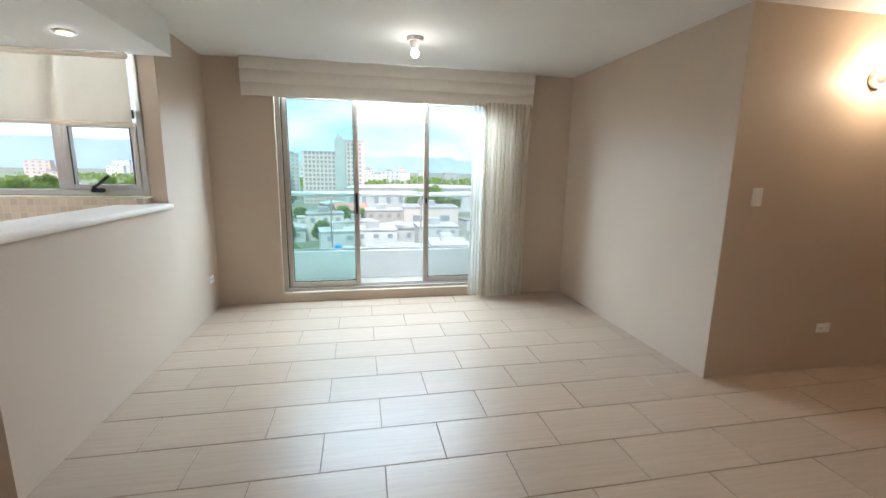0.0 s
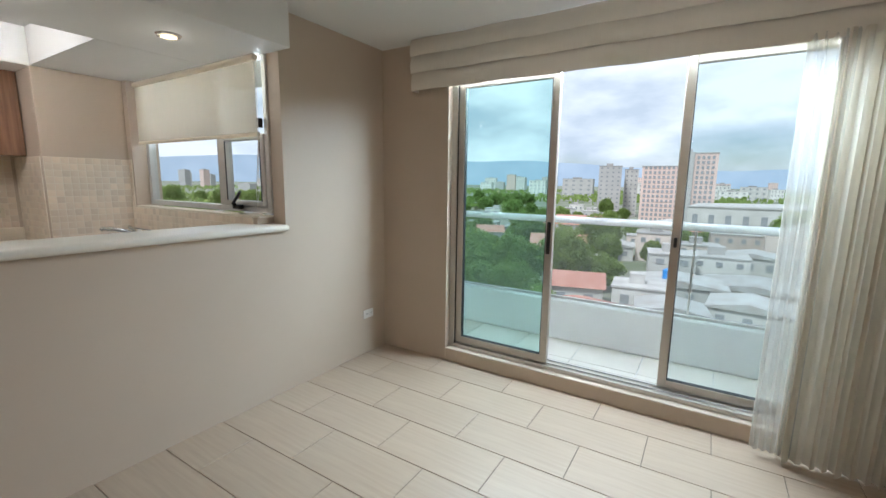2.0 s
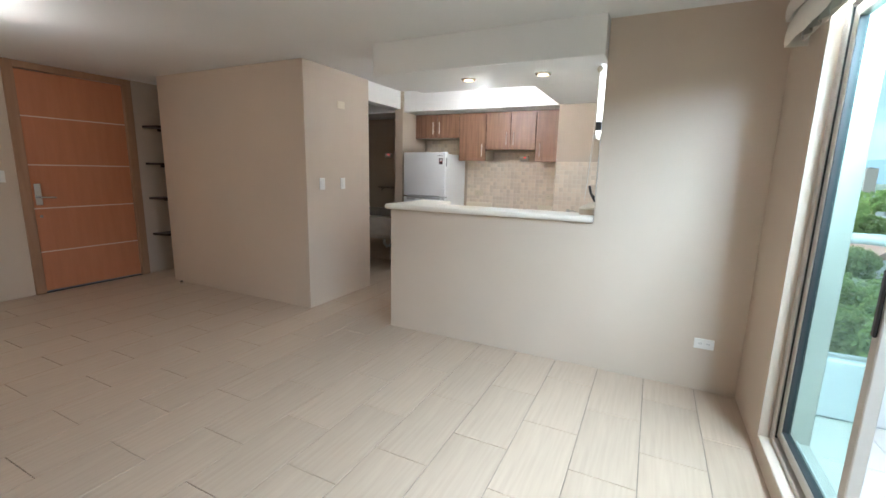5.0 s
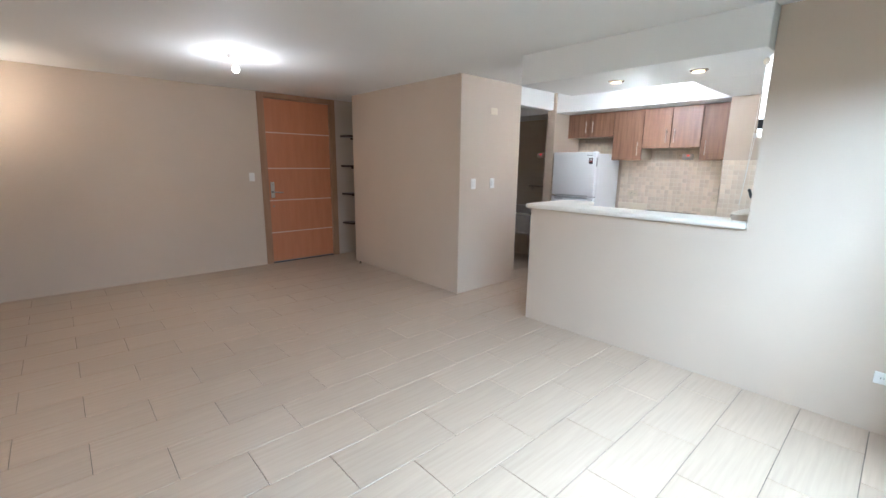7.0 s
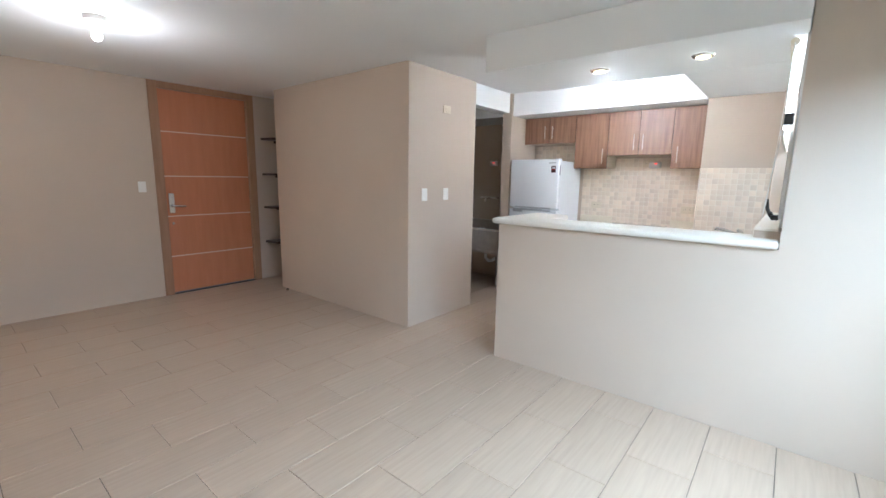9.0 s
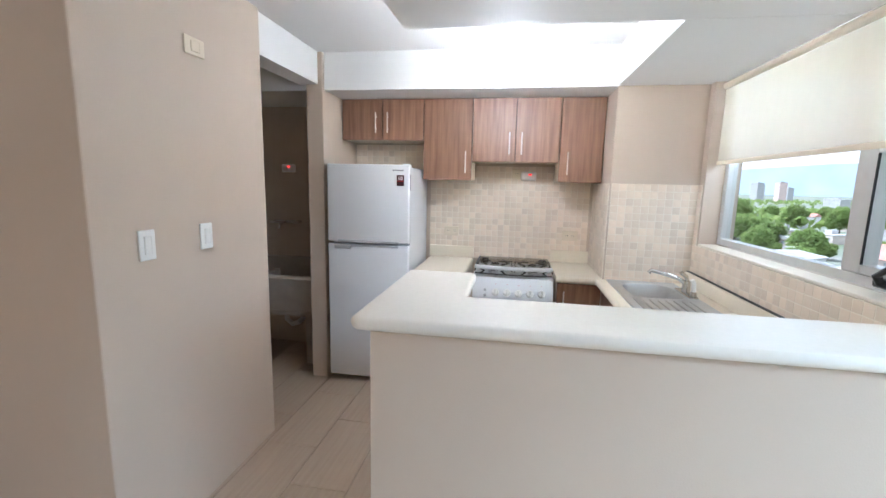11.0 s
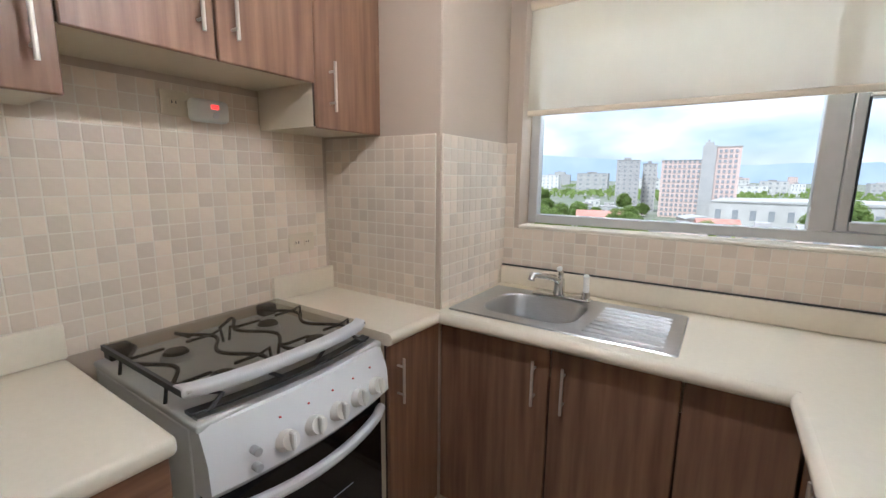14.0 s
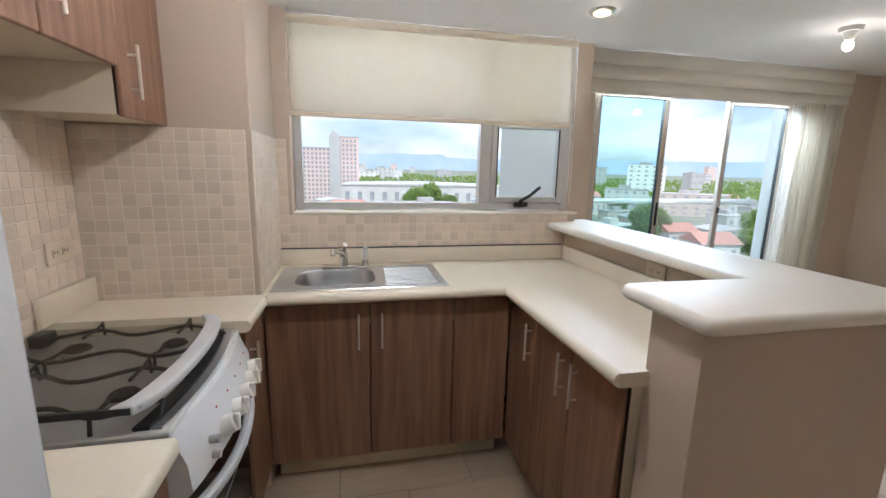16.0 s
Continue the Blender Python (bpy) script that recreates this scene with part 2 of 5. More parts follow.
def box(x0, x1, y0, y1, z0, z1, bev=0.0, seg=1):
    bm = bmesh.new()
    bmesh.ops.create_cube(bm, size=1.0)
    for v in bm.verts:
        v.co = Vector(((x0 + x1) / 2 + v.co.x * (x1 - x0), (y0 + y1) / 2 + v.co.y * (y1 - y0), (z0 + z1) / 2 + v.co.z * (z1 - z0)))
    if bev:
        bmesh.ops.bevel(bm, geom=bm.edges[:], offset=bev, segments=seg, affect="EDGES", profile=0.5)
    return bm


def rod(p, q, r, seg=12, r2=None):
    bm = bmesh.new()
    p, q = Vector(p), Vector(q)
    m = Matrix.Translation((p + q) / 2) @ (q - p).to_track_quat("Z", "Y").to_matrix().to_4x4()
    bmesh.ops.create_cone(bm, cap_ends=True, segments=seg, radius1=r, radius2=r if r2 is None else r2, depth=(q - p).length, matrix=m)
    return bm


def ball(c, r, sz=1.0, seg=14):
    bm = bmesh.new()
    bmesh.ops.create_uvsphere(bm, u_segments=seg, v_segments=seg // 2 + 2, radius=r, matrix=Matrix.Translation(c) @ Matrix.Diagonal((1, 1, sz, 1)))
    return bm


def join(*bms):
    out = bms[0]
    for b in bms[1:]:
        me = bpy.data.meshes.new("tmp")
        b.to_mesh(me)
        out.from_mesh(me)
        bpy.data.meshes.remove(me)
        b.free()
    return out


def tube(points, r, seg=8):
    """A bent round bar through the points."""
    bm = bmesh.new()
    pts = [Vector(p) for p in points]
    rings = []
    for i, p in enumerate(pts):
        d = (pts[min(i + 1, len(pts) - 1)] - pts[max(i - 1, 0)]).normalized()
        m = d.to_track_quat("Z", "Y").to_matrix()
        rings.append([bm.verts.new(p + m @ Vector((r * math.cos(a), r * math.sin(a), 0))) for a in [2 * math.pi * k / seg for k in range(seg)]])
    for a, b in zip(rings, rings[1:]):
        for k in range(seg):
            bm.faces.new((a[k], a[(k + 1) % seg], b[(k + 1) % seg], b[k]))
    bm.faces.new(rings[0][::-1])
    bm.faces.new(rings[-1])
    return bm


def prism(outline, lo, hi, axis="z"):
    """Extrude a closed outline; axis z: (x, y), axis y: (x, z), axis x: (y, z)."""
    bm = bmesh.new()
    put = {"z": lambda a, b, c: (a, b, c), "y": lambda a, b, c: (a, c, b), "x": lambda a, b, c: (c, a, b)}[axis]
    bot = [bm.verts.new(put(a, b, lo)) for a, b in outline]
    top = [bm.verts.new(put(a, b, hi)) for a, b in outline]
    n = len(outline)
    for i in range(n):
        bm.faces.new((bot[i], bot[(i + 1) % n], top[(i + 1) % n], top[i]))
    bm.faces.new(bot[::-1])
    bm.faces.new(top)
    bmesh.ops.recalc_face_normals(bm, faces=bm.faces[:])
    return bm


def loop_rect(x0, x1, y0, y1, r, n=5):
    pts = []
    for cx, cy, a0 in ((x1 - r, y1 - r, 0), (x0 + r, y1 - r, 90), (x0 + r, y0 + r, 180), (x1 - r, y0 + r, 270)):
        for k in range(n + 1):
            a = radians(a0 + 90 * k / n)
            pts.append((cx + r * math.cos(a), cy + r * math.sin(a)))
    return pts


def smooth(ob, angle=35):
    me = ob.data
    for p in me.polygons:
        p.use_smooth = True
    me.set_sharp_from_angle(angle=radians(angle))


def thing(name, base, label="", category="", group="", kind=""):
    ob = new(name)
    ob.location, ob.empty_display_size = base, 0.1
    return tagged(ob, label, category, group, kind)


def part(name, bm, material, parent=None, label="", soft=False):
    me = bpy.data.meshes.new(name)
    bm.to_mesh(me)
    bm.free()
    me.materials.append(material)
    ob = new(name, me)
    if soft:
        smooth(ob)
    if parent:
        ob.parent = parent
        if not parent.parent:
            ob.matrix_parent_inverse = Matrix.Translation(-Vector(parent.location))
    if label:
        tagged(ob, label)
    return ob


def structure(name, bm, material, label="", category=""):
    return tagged(part(name, bm, material), label, category, kind="structure")


# ---- large structure ----
H = 2.42
XL, XR, YB = -1.505, 2.245, 4.633
XK, YW = -3.92, 3.54

structure("floor", box(-4.2, 5.0, -2.1, 4.70, -0.25, -0.004), M_GROUT, "beige tiled floor with grey grout joints", "floor")
structure("ceiling", box(-4.2, 5.0, -2.1, 4.98, H, H + 0.2), M_CEIL, "plain white painted ceiling", "ceiling")
structure("wall_left", box(XL - 0.115, XL, 3.66, YB + 0.2, -0.02, H), M_WALL, "beige painted wall beside the balcony door", "wall")
structure("wall_half", join(box(-1.677, XL, 1.957, 3.66, -0.02, 1.081), box(-2.17, -1.677, 1.957, 2.13, -0.02, 1.081)), M_WALL, "low beige wall between kitchen and living room", "wall")
structure("wall_balcony", join(box(XL, -0.885, YB, YB + 0.2, -0.02, H), box(1.42, XR, YB, YB + 0.2, -0.02, H), box(-0.885, 1.42, YB + 0.0, YB + 0.2, -0.02, 0.105, 0.004)), M_WALL, "beige wall around the sliding balcony door", "wall")
structure("wall_right", prism([(XR, 2.437), (XR + 0.004, 2.433), (4.8, 2.433), (4.8, 2.583), (XR + 0.15, 2.583), (XR + 0.15, YB + 0.2), (XR, YB + 0.2)], -0.02, H), M_WALL, "beige painted wall with a clean corner", "wall")
structure("wall_dining", box(4.8, 4.95, -2.0, 2.58, -0.02, H), M_WALL, "plain beige wall", "wall")
structure("wall_entry", join(box(-0.385, 4.8, -2.0, -1.85, -0.02, H), box(-2.7, -1.515, -2.0, -1.85, -0.02, H), box(-1.515, -0.385, -2.0, -1.85, 2.40, H)), M_WALL, "beige wall around the entrance door", "wall")
structure("wall_closet", box(2.42, 4.8, -1.85, 0.4, -0.02, H), M_WALL, "plain beige wall at the end of the room", "wall")
structure("wall_block", join(box(-2.53, XL, -1.27, 0.98, -0.02, H, 0.006, 2)), M_WALL, "brown beige wall block beside the entrance", "wall")
structure("wall_niche", box(-2.7, -2.55, -1.85, -1.27, -0.02, H), M_WALL, "shaded back of the shelf niche", "wall")
structure("wall_kitchen_back", box(XK - 0.15, XK, -0.75, YW + 0.15, -0.02, H), M_WALL, "beige kitchen wall", "wall")
structure("wall_partition", box(XK, -3.27, 0.86, 0.985, -0.02, H, 0.005), M_WALL, "narrow beige wall beside the fridge", "wall")
structure("wall_laundry", box(XK, -2.53, -0.75, -0.6, -0.02, H), M_WALL, "shaded wall of the laundry corner", "wall")
structure("wall_column", box(XK, -3.318, 2.992, YW + 0.15, -0.02, H, 0.004), M_WALL, "square beige column in the kitchen corner", "wall")
structure("wall_window", join(box(-3.318, -1.62, YW, YW + 0.2, -0.02, 1.165), box(-3.318, -3.245, YW, YW + 0.2, 1.165, H), box(-3.245, -1.62, YW + 0.02, YW + 0.2, 2.20, H)), M_WALL, "kitchen window wall", "wall")
structure("beam_kitchen", join(box(XK, -3.30, 0.985, 2.99, 2.165, H), box(-3.30, -2.53, 0.80, 0.95, 2.20, H), box(XK, -3.30, -0.6, 0.86, 2.165, H)), M_CEIL, "white dropped beam above the cabinets", "beam")
structure("ceiling_soffit", join(box(-2.215, -1.385, 1.862, 3.655, 2.172, H, 0.004), box(-3.318, -2.215, 2.992, 3.62, 2.172, H)), M_CEIL, "white dropped soffit over the bar", "ceiling")

# window sill of the kitchen
structure("window_sill", box(-3.245, -1.60, YW - 0.002, 3.645, 1.166, 1.180, 0.003), M_MGROUT, "cream finished window sill", "sill")

# ---- balcony ----
structure("balcony_slab", join(box(-1.72, 2.6, 4.84, 5.88, -0.25, -0.034), box(-1.72, 2.6, 4.98, 5.9, 2.52, 2.72)), M_EXT, "white balcony floor and slab above", "balcony")
structure("balcony_kerb", join(box(-1.70, 2.3, 5.68, 5.82, -0.03, 0.345, 0.01), box(-1.70, -1.56, 4.84, 5.68, -0.03, 0.345, 0.01)), M_EXT, "low white balcony kerb", "kerb")
structure("balcony_wall", join(box(2.2, 2.35, 4.84, 5.68, -0.03, 2.52), box(XL - 0.12, XL - 0.002, YB + 0.2, 4.86, -0.03, 2.72), box(XL - 0.13, XL - 0.116, 3.74, 4.86, -3.0, 2.8)), M_EXT, "white rendered outside wall", "wall")
bdoor = thing("balcony_closet_door", (2.19, 5.2, -0.03), "white flush closet door at the balcony end", "door", kind="structure")
part("leaf", box(2.17, 2.198, 4.92, 5.52, -0.02, 2.05, 0.004), M_EXT, bdoor)
part("frame", join(box(2.165, 2.199, 4.86, 4.915, -0.03, 2.10), box(2.165, 2.199, 5.525, 5.58, -0.03, 2.10), box(2.165, 2.199, 4.915, 5.525, 2.055, 2.10)), M_EXT, bdoor)
part("knob", ball((2.15, 4.98, 1.0), 0.022), M_CHROME, bdoor, "small round metal knob", True)
rail = thing("balcony_railing", (0.3, 5.75, 0.345), "white metal handrail over clear glass panels with a painted hazy sheen", "railing")
part("handrail", join(tube([(-1.63, 4.86, 1.085), (-1.63, 5.70, 1.085), (-1.58, 5.75, 1.085), (2.2, 5.75, 1.085)], 0.032, 12)), M_WHITE, rail, soft=True)
part("lower_rail", join(box(-1.62, 2.2, 5.735, 5.765, 0.346, 0.37, 0.003), box(-1.645, -1.615, 4.86, 5.735, 0.346, 0.37, 0.003)), M_ALUW, rail)
for a, b in ((-1.60, -0.45), (-0.44, 0.72), (0.73, 2.18)):
    part("glass_panel", box(a, b, 5.746, 5.754, 0.37, 1.055), M_RAIL, rail).visible_shadow = False
part("glass_panel", box(-1.634, -1.626, 4.88, 5.73, 0.37, 1.055), M_RAIL, rail).visible_shadow = False
for x in (-0.445, 0.725, -1.61):
    part("post", box(x - 0.008, x + 0.008, 5.735, 5.765, 0.37, 1.06), M_ALUW, rail)

# ---- sliding door ----
slider = thing("sliding_door", (0.27, 4.74, 0.105), "champagne aluminium sliding balcony door standing open in the middle", "door", kind="structure")
part("frame", join(box(-0.883, -0.835, 4.68, 4.83, 0.107, 2.30, 0.004), box(1.37, 1.418, 4.68, 4.83, 0.107, 2.30, 0.004), box(-0.835, 1.37, 4.68, 4.83, 0.107, 0.135, 0.003), box(-0.835, 1.37, 4.68, 4.83, 2.14, 2.165, 0.003)), M_ALU, slider)
part("track", join(box(-0.83, 1.365, 4.712, 4.718, 0.136, 0.148), box(-0.83, 1.365, 4.772, 4.778, 0.136, 0.148)), M_ALUW, slider)
part("seal", box(-0.836, -0.829, 4.69, 4.70, 0.14, 2.13), M_RUB, slider)


def panel(x0, x1, y, tint, y2):
    p = part("panel", join(box(x0, x0 + 0.05, y, y2, 0.15, 2.13, 0.004), box(x1 - 0.05, x1, y, y2, 0.15, 2.13, 0.004), box(x0 + 0.05, x1 - 0.05, y, y2, 0.15, 0.20, 0.003), box(x0 + 0.05, x1 - 0.05, y, y2, 2.08, 2.13, 0.003)), M_ALU, slider)
    g = part("pane", box(x0 + 0.05, x1 - 0.05, (y + y2) / 2 - 0.003, (y + y2) / 2 + 0.003, 0.20, 2.08), tint, p)
    g.visible_shadow = False
    part("gasket", join(box(x0 + 0.05, x0 + 0.054, y + 0.004, y2 - 0.004, 0.2, 2.08), box(x1 - 0.054, x1 - 0.05, y + 0.004, y2 - 0.004, 0.2, 2.08), box(x0 + 0.054, x1 - 0.054, y + 0.004, y2 - 0.004, 0.2, 0.204)), M_RUB, p)
    return p


p1 = panel(-0.83, -0.085, 4.695, M_TINT, 4.735)
part("pull", box(-0.125, -0.099, 4.685, 4.696, 0.93, 1.15, 0.006, 2), M_BLACK, p1, "black recessed pull")
p2 = panel(0.615, 1.365, 4.755, M_TINT2, 4.795)
part("latch", box(0.632, 0.65, 4.735, 4.756, 1.04, 1.10, 0.004), M_BLACK, p2)

# ---- kitchen window ----
win = thing("kitchen_window", (-2.42, 3.66, 1.183), "silver aluminium kitchen window with a fixed and an awning pane", "window", kind="structure")
part("window_frame", join(box(-3.243, -3.20, 3.645, 3.70, 1.185, 2.20, 0.003), box(-1.66, -1.622, 3.645, 3.70, 1.185, 2.20, 0.003), box(-3.20, -1.66, 3.645, 3.70, 1.185, 1.225, 0.003), box(-3.20, -1.66, 3.645, 3.70, 2.165, 2.20, 0.003), box(-2.20, -2.13, 3.645, 3.70, 1.225, 2.165, 0.003)), M_ALUW, win)
part("pane", box(-3.20, -2.20, 3.672, 3.678, 1.225, 2.165), M_CLEAR, win).visible_shadow = False
sash = part("sash", join(box(-2.128, -2.095, 3.635, 3.695, 1.228, 1.70, 0.004), box(-1.70, -1.663, 3.635, 3.695, 1.228, 1.70, 0.004), box(-2.095, -1.70, 3.635, 3.695, 1.228, 1.262, 0.004), box(-2.095, -1.70, 3.635, 3.695, 1.665, 1.70, 0.004)), M_ALUW, win)
part("pane", box(-2.095, -1.70, 3.67, 3.676, 1.262, 1.665), M_CLEAR, sash).visible_shadow = False
part("seal", join(box(-2.096, -2.090, 3.634, 3.64, 1.262, 1.665), box(-1.706, -1.70, 3.634, 3.64, 1.262, 1.665)), M_RUB, sash)
part("pane", box(-2.13, -1.66, 3.672, 3.678, 1.70, 2.165), M_CLEAR, win).visible_shadow = False
part("crank", join(box(-1.98, -1.90, 3.595, 3.636, 1.205, 1.235, 0.006), rod((-1.95, 3.60, 1.222), (-1.95, 3.585, 1.25), 0.013), tube([(-1.95, 3.585, 1.245), (-1.90, 3.575, 1.275), (-1.84, 3.57, 1.325)], 0.010)), M_BLACK, win, "black window crank", True)
part("stay", box(-1.672, -1.655, 3.60, 3.64, 1.73, 1.79, 0.004), M_BLACK, win)

blind = thing("roller_blind", (-2.42, 3.60, 2.14), "cream roller blind half lowered over the kitchen window", "blind")
part("cloth", box(-3.27, -1.66, 3.598, 3.5995, 1.70, 2.171), M_BLIND, blind)
part("tube", rod((-3.28, 3.60, 2.145), (-1.65, 3.60, 2.145), 0.02), M_CARC, blind, soft=True)
part("hem_bar", box(-3.272, -1.655, 3.592, 3.606, 1.675, 1.70, 0.005, 2), M_CARC, blind, "beige hem bar")
part("end_cap", box(-1.655, -1.645, 3.59, 3.608, 1.672, 1.703, 0.003), M_PLASTIC, blind)
part("cord", tube([(-1.645, 3.60, 2.14), (-1.64, 3.59, 1.7), (-1.642, 3.575, 1.32), (-1.65, 3.565, 1.23), (-1.66, 3.57, 1.32), (-1.65, 3.60, 1.7)], 0.0022, 6), M_PLASTIC, blind)

# ---- curtain and valance ----


def pleated(x0b, x1b, x0t, x1t, y, z0, z1, pleats, depth, rows=14, sub=7):
    bm = bmesh.new()
    n = pleats * sub
    grid = []
    for j in range(rows + 1):
        v = j / rows
        line = []
        for i in range(n + 1):
            u = i / n
            w = u + 0.006 * math.sin(9 * u + 5 * v)
            a = 2 * math.pi * pleats * w + 0.5 * math.sin(17 * u)
            x = (x0b + (x1b - x0b) * w) * (1 - v) + (x0t + (x1t - x0t) * w) * v
            d = depth * (0.62 + 0.38 * math.sin(23 * u + 2 * v) * math.sin(7 * u + 1)) * (1.15 - 0.35 * v)
            line.append(bm.verts.new((x + 0.25 * d * math.cos(2 * a), y + d * math.sin(a), z0 + (z1 - z0) * v)))
        grid.append(line)
    for a, b in zip(grid, grid[1:]):
        for i in range(n):
            bm.faces.new((a[i], a[i + 1], b[i + 1], b[i]))
    return bm


cur = thing("curtain", (1.42, 4.53, 0.0), "cream sheer pleated curtain drawn to one side", "curtain")
part("sheer_edge", pleated(1.09, 1.26, 1.10, 1.28, 4.535, 0.03, 2.10, 5, 0.018), M_VOILE, cur, "thin voile edge", True)
part("drape", pleated(1.20, 1.71, 1.22, 1.72, 4.53, 0.012, 2.10, 10, 0.04, 14, 10), M_SHEER, cur, soft=True)

val = thing("valance", (0.3, 4.55, 2.07), "cream folded fabric valance over the balcony door", "valance")


def fold(z0, z1, y0, y1, bulge):
    pts = []
    for k in range(9):
        u = k / 8
        pts.append((y0 + (y1 - y0) * u - bulge * math.sin(math.pi * u) * (1 - 0.4 * u), z0 + (z1 - z0) * u))
    bm = bmesh.new()
    prev = None
    for i in range(41):
        x = -1.15 + 2.90 * i / 40
        col = [bm.verts.new((x, yy + 0.003 * math.sin(i * 1.9 + zz * 9), zz + 0.003 * math.sin(i * 0.8))) for yy, zz in pts]
        if prev:
            for k in range(8):
                bm.faces.new((prev[k], col[k], col[k + 1], prev[k + 1]))
        prev = col
    for x in (-1.15, 1.75):
        a = [bm.verts.new((x, yy, zz)) for yy, zz in pts]
        b = [bm.verts.new((x, YB - 0.004, zz)) for yy, zz in pts]
        for k in range(8):
            bm.faces.new((a[k], b[k], b[k + 1], a[k + 1]))
    return bm


# added hidden sheet that blocks lamp light leaking between the folds
part("leak_stop", box(-1.145, 1.745, 4.606, 4.609, 2.09, 2.414), M_VAL, val)
part("pleated_header", pleated(-1.12, 1.72, -1.12, 1.72, 4.585, 2.085, 2.40, 24, 0.012, 3), M_VOILE, val, "sheer pleated header", True)
part("lower_fold", fold(2.065, 2.20, 4.535, 4.545, 0.012), M_VAL, val, soft=True)
part("middle_fold", fold(2.185, 2.315, 4.525, 4.54, 0.018), M_VAL, val, soft=True)
part("upper_fold", fold(2.30, 2.415, 4.52, 4.53, 0.014), M_VAL, val, soft=True)

# ---- lamps ----


def ceiling_bulb(x, y, label):
    t = thing("ceiling_lamp", (x, y, H), label, "lamp", "bare bulb ceiling lamps")
    part("base", rod((x, y, H - 0.03), (x, y, H), 0.062, 20, 0.068), M_PLASTIC, t, "cream round base", True)
    part("socket", rod((x, y, H - 0.085), (x, y, H - 0.03), 0.024, 16, 0.045), M_PLASTIC, t, soft=True)
    b = part("bulb", ball((x, y, H - 0.118), 0.031, 1.15), M_BULB, t, "lit warm bulb", True)
    b.visible_shadow = False
    return t


ceiling_bulb(0.37, 3.63, "bare lit bulb on a cream ceiling base")
ceiling_bulb(0.45, 0.03, "bare lit bulb on a cream ceiling base")
ceiling_bulb(-2.74, 2.32, "bare lit bulb on the kitchen ceiling")


def sconce(x, y, z, s):
    t = thing("wall_lamp", (x, y, z), "bare lit bulb on a round wall base", "lamp", "wall lamps")
    part("base", rod((x, y, z), (x, y - s * 0.03, z), 0.06, 20), M_PLASTIC, t, soft=True)
    part("socket", rod((x, y - s * 0.03, z), (x, y - s * 0.085, z), 0.03, 16, 0.024), M_PLASTIC, t, soft=True)
    part("bulb", ball((x, y - s * 0.118, z), 0.031), M_BULB, t, "lit warm bulb", True).visible_shadow = False


sconce(3.25, 2.433, 2.03, 1)
t = thing("wall_lamp", (2.42, -1.45, 2.03), "bare lit bulb on a round wall base", "lamp", "wall lamps")
part("base", rod((2.42, -1.45, 2.03), (2.39, -1.45, 2.03), 0.06, 20), M_PLASTIC, t, soft=True)
part("socket", rod((2.39, -1.45, 2.03), (2.335, -1.45, 2.03), 0.03, 16, 0.024), M_PLASTIC, t, soft=True)
part("bulb", ball((2.30, -1.45, 2.03), 0.031), M_BULB, t, "lit warm bulb", True).visible_shadow = False
for y in (2.55, 3.17):
    t = thing("downlight", (-1.77, y, 2.172), "round recessed metal downlight in the soffit", "downlight", "soffit downlights")
    ring = rod((-1.77, y, 2.162), (-1.77, y, 2.1715), 0.056, 28, 0.064)
    part("rim", ring, M_CHROME, t, soft=True)
    part("lens", rod((-1.77, y, 2.158), (-1.77, y, 2.1615), 0.04, 24), M_LENS, t, "warm glowing lens")

# ---- plates on the walls ----


def plate(name, origin, face, w, h, label, category, rockers=1, slots=0, color=None):
    """face: +x, -x, +y or -y, the way that the plate looks."""
    t = thing(name, origin, label, category, category + " plates")
    rz = {"+y": 180, "-y": 0, "+x": 90, "-x": -90}[face]
    m = pose(*origin, 0, 0, rz)

    def place(b):
        bmesh.ops.transform(b, matrix=m, verts=b.verts[:])
        return b
    part("cover", place(box(-w / 2, w / 2, -0.009, 0.0, -h / 2, h / 2, 0.004, 2)), color or M_PLASTIC, t)
    if slots:
        for k in (-1, 1):
            dx, dz = (k * w * 0.2, 0) if w > h else (0, k * h * 0.2)
            part("socket", place(box(dx - 0.015, dx + 0.015, -0.0115, -0.0085, dz - 0.013, dz + 0.013, 0.003)), color or M_PLASTIC, t)
            for s in (-0.006, 0.006):
                part("slot", place(box(dx + s - 0.0012, dx + s + 0.0012, -0.0125, -0.0114, dz - 0.002, dz + 0.007)), M_BLACK, t)
    else:
        for k in range(rockers):
            part("rocker", place(box(-w * 0.22, w * 0.22, -0.0125, -0.0085, -h * 0.30, h * 0.30, 0.003)), color or M_PLASTIC, t)
    return t


plate("wall_outlet", (XL, 4.42, 0.33), "+x", 0.115, 0.07, "white double outlet low on the wall", "outlet", slots=2)
plate("light_switch", (-1.72, 0.98, 1.26), "+y", 0.075, 0.118, "white light switch plate on the wall block", "switch")
plate("light_switch", (-2.04, 0.98, 1.26), "+y", 0.075, 0.118, "white light switch plate on the wall block", "switch")
plate("doorbell_chime", (-2.035, 0.98, 2.075), "+y", 0.115, 0.075, "small cream plate high on the wall block", "chime", color=M_CARC)
plate("light_switch", (-0.235, -1.85, 1.265), "+y", 0.075, 0.118, "white light switch plate beside the entrance door", "switch")
plate("light_switch", (2.46, 2.433, 1.26), "-y", 0.075, 0.118, "white light switch plate beside the wall corner", "switch")
plate("wall_outlet", (2.42, -1.2, 0.35), "-x", 0.115, 0.07, "white outlet low on the end wall", "outlet", slots=2)
plate("wall_outlet", (3.2, 2.433, 0.32), "-y", 0.115, 0.07, "white outlet low on the dining wall", "outlet", slots=2)
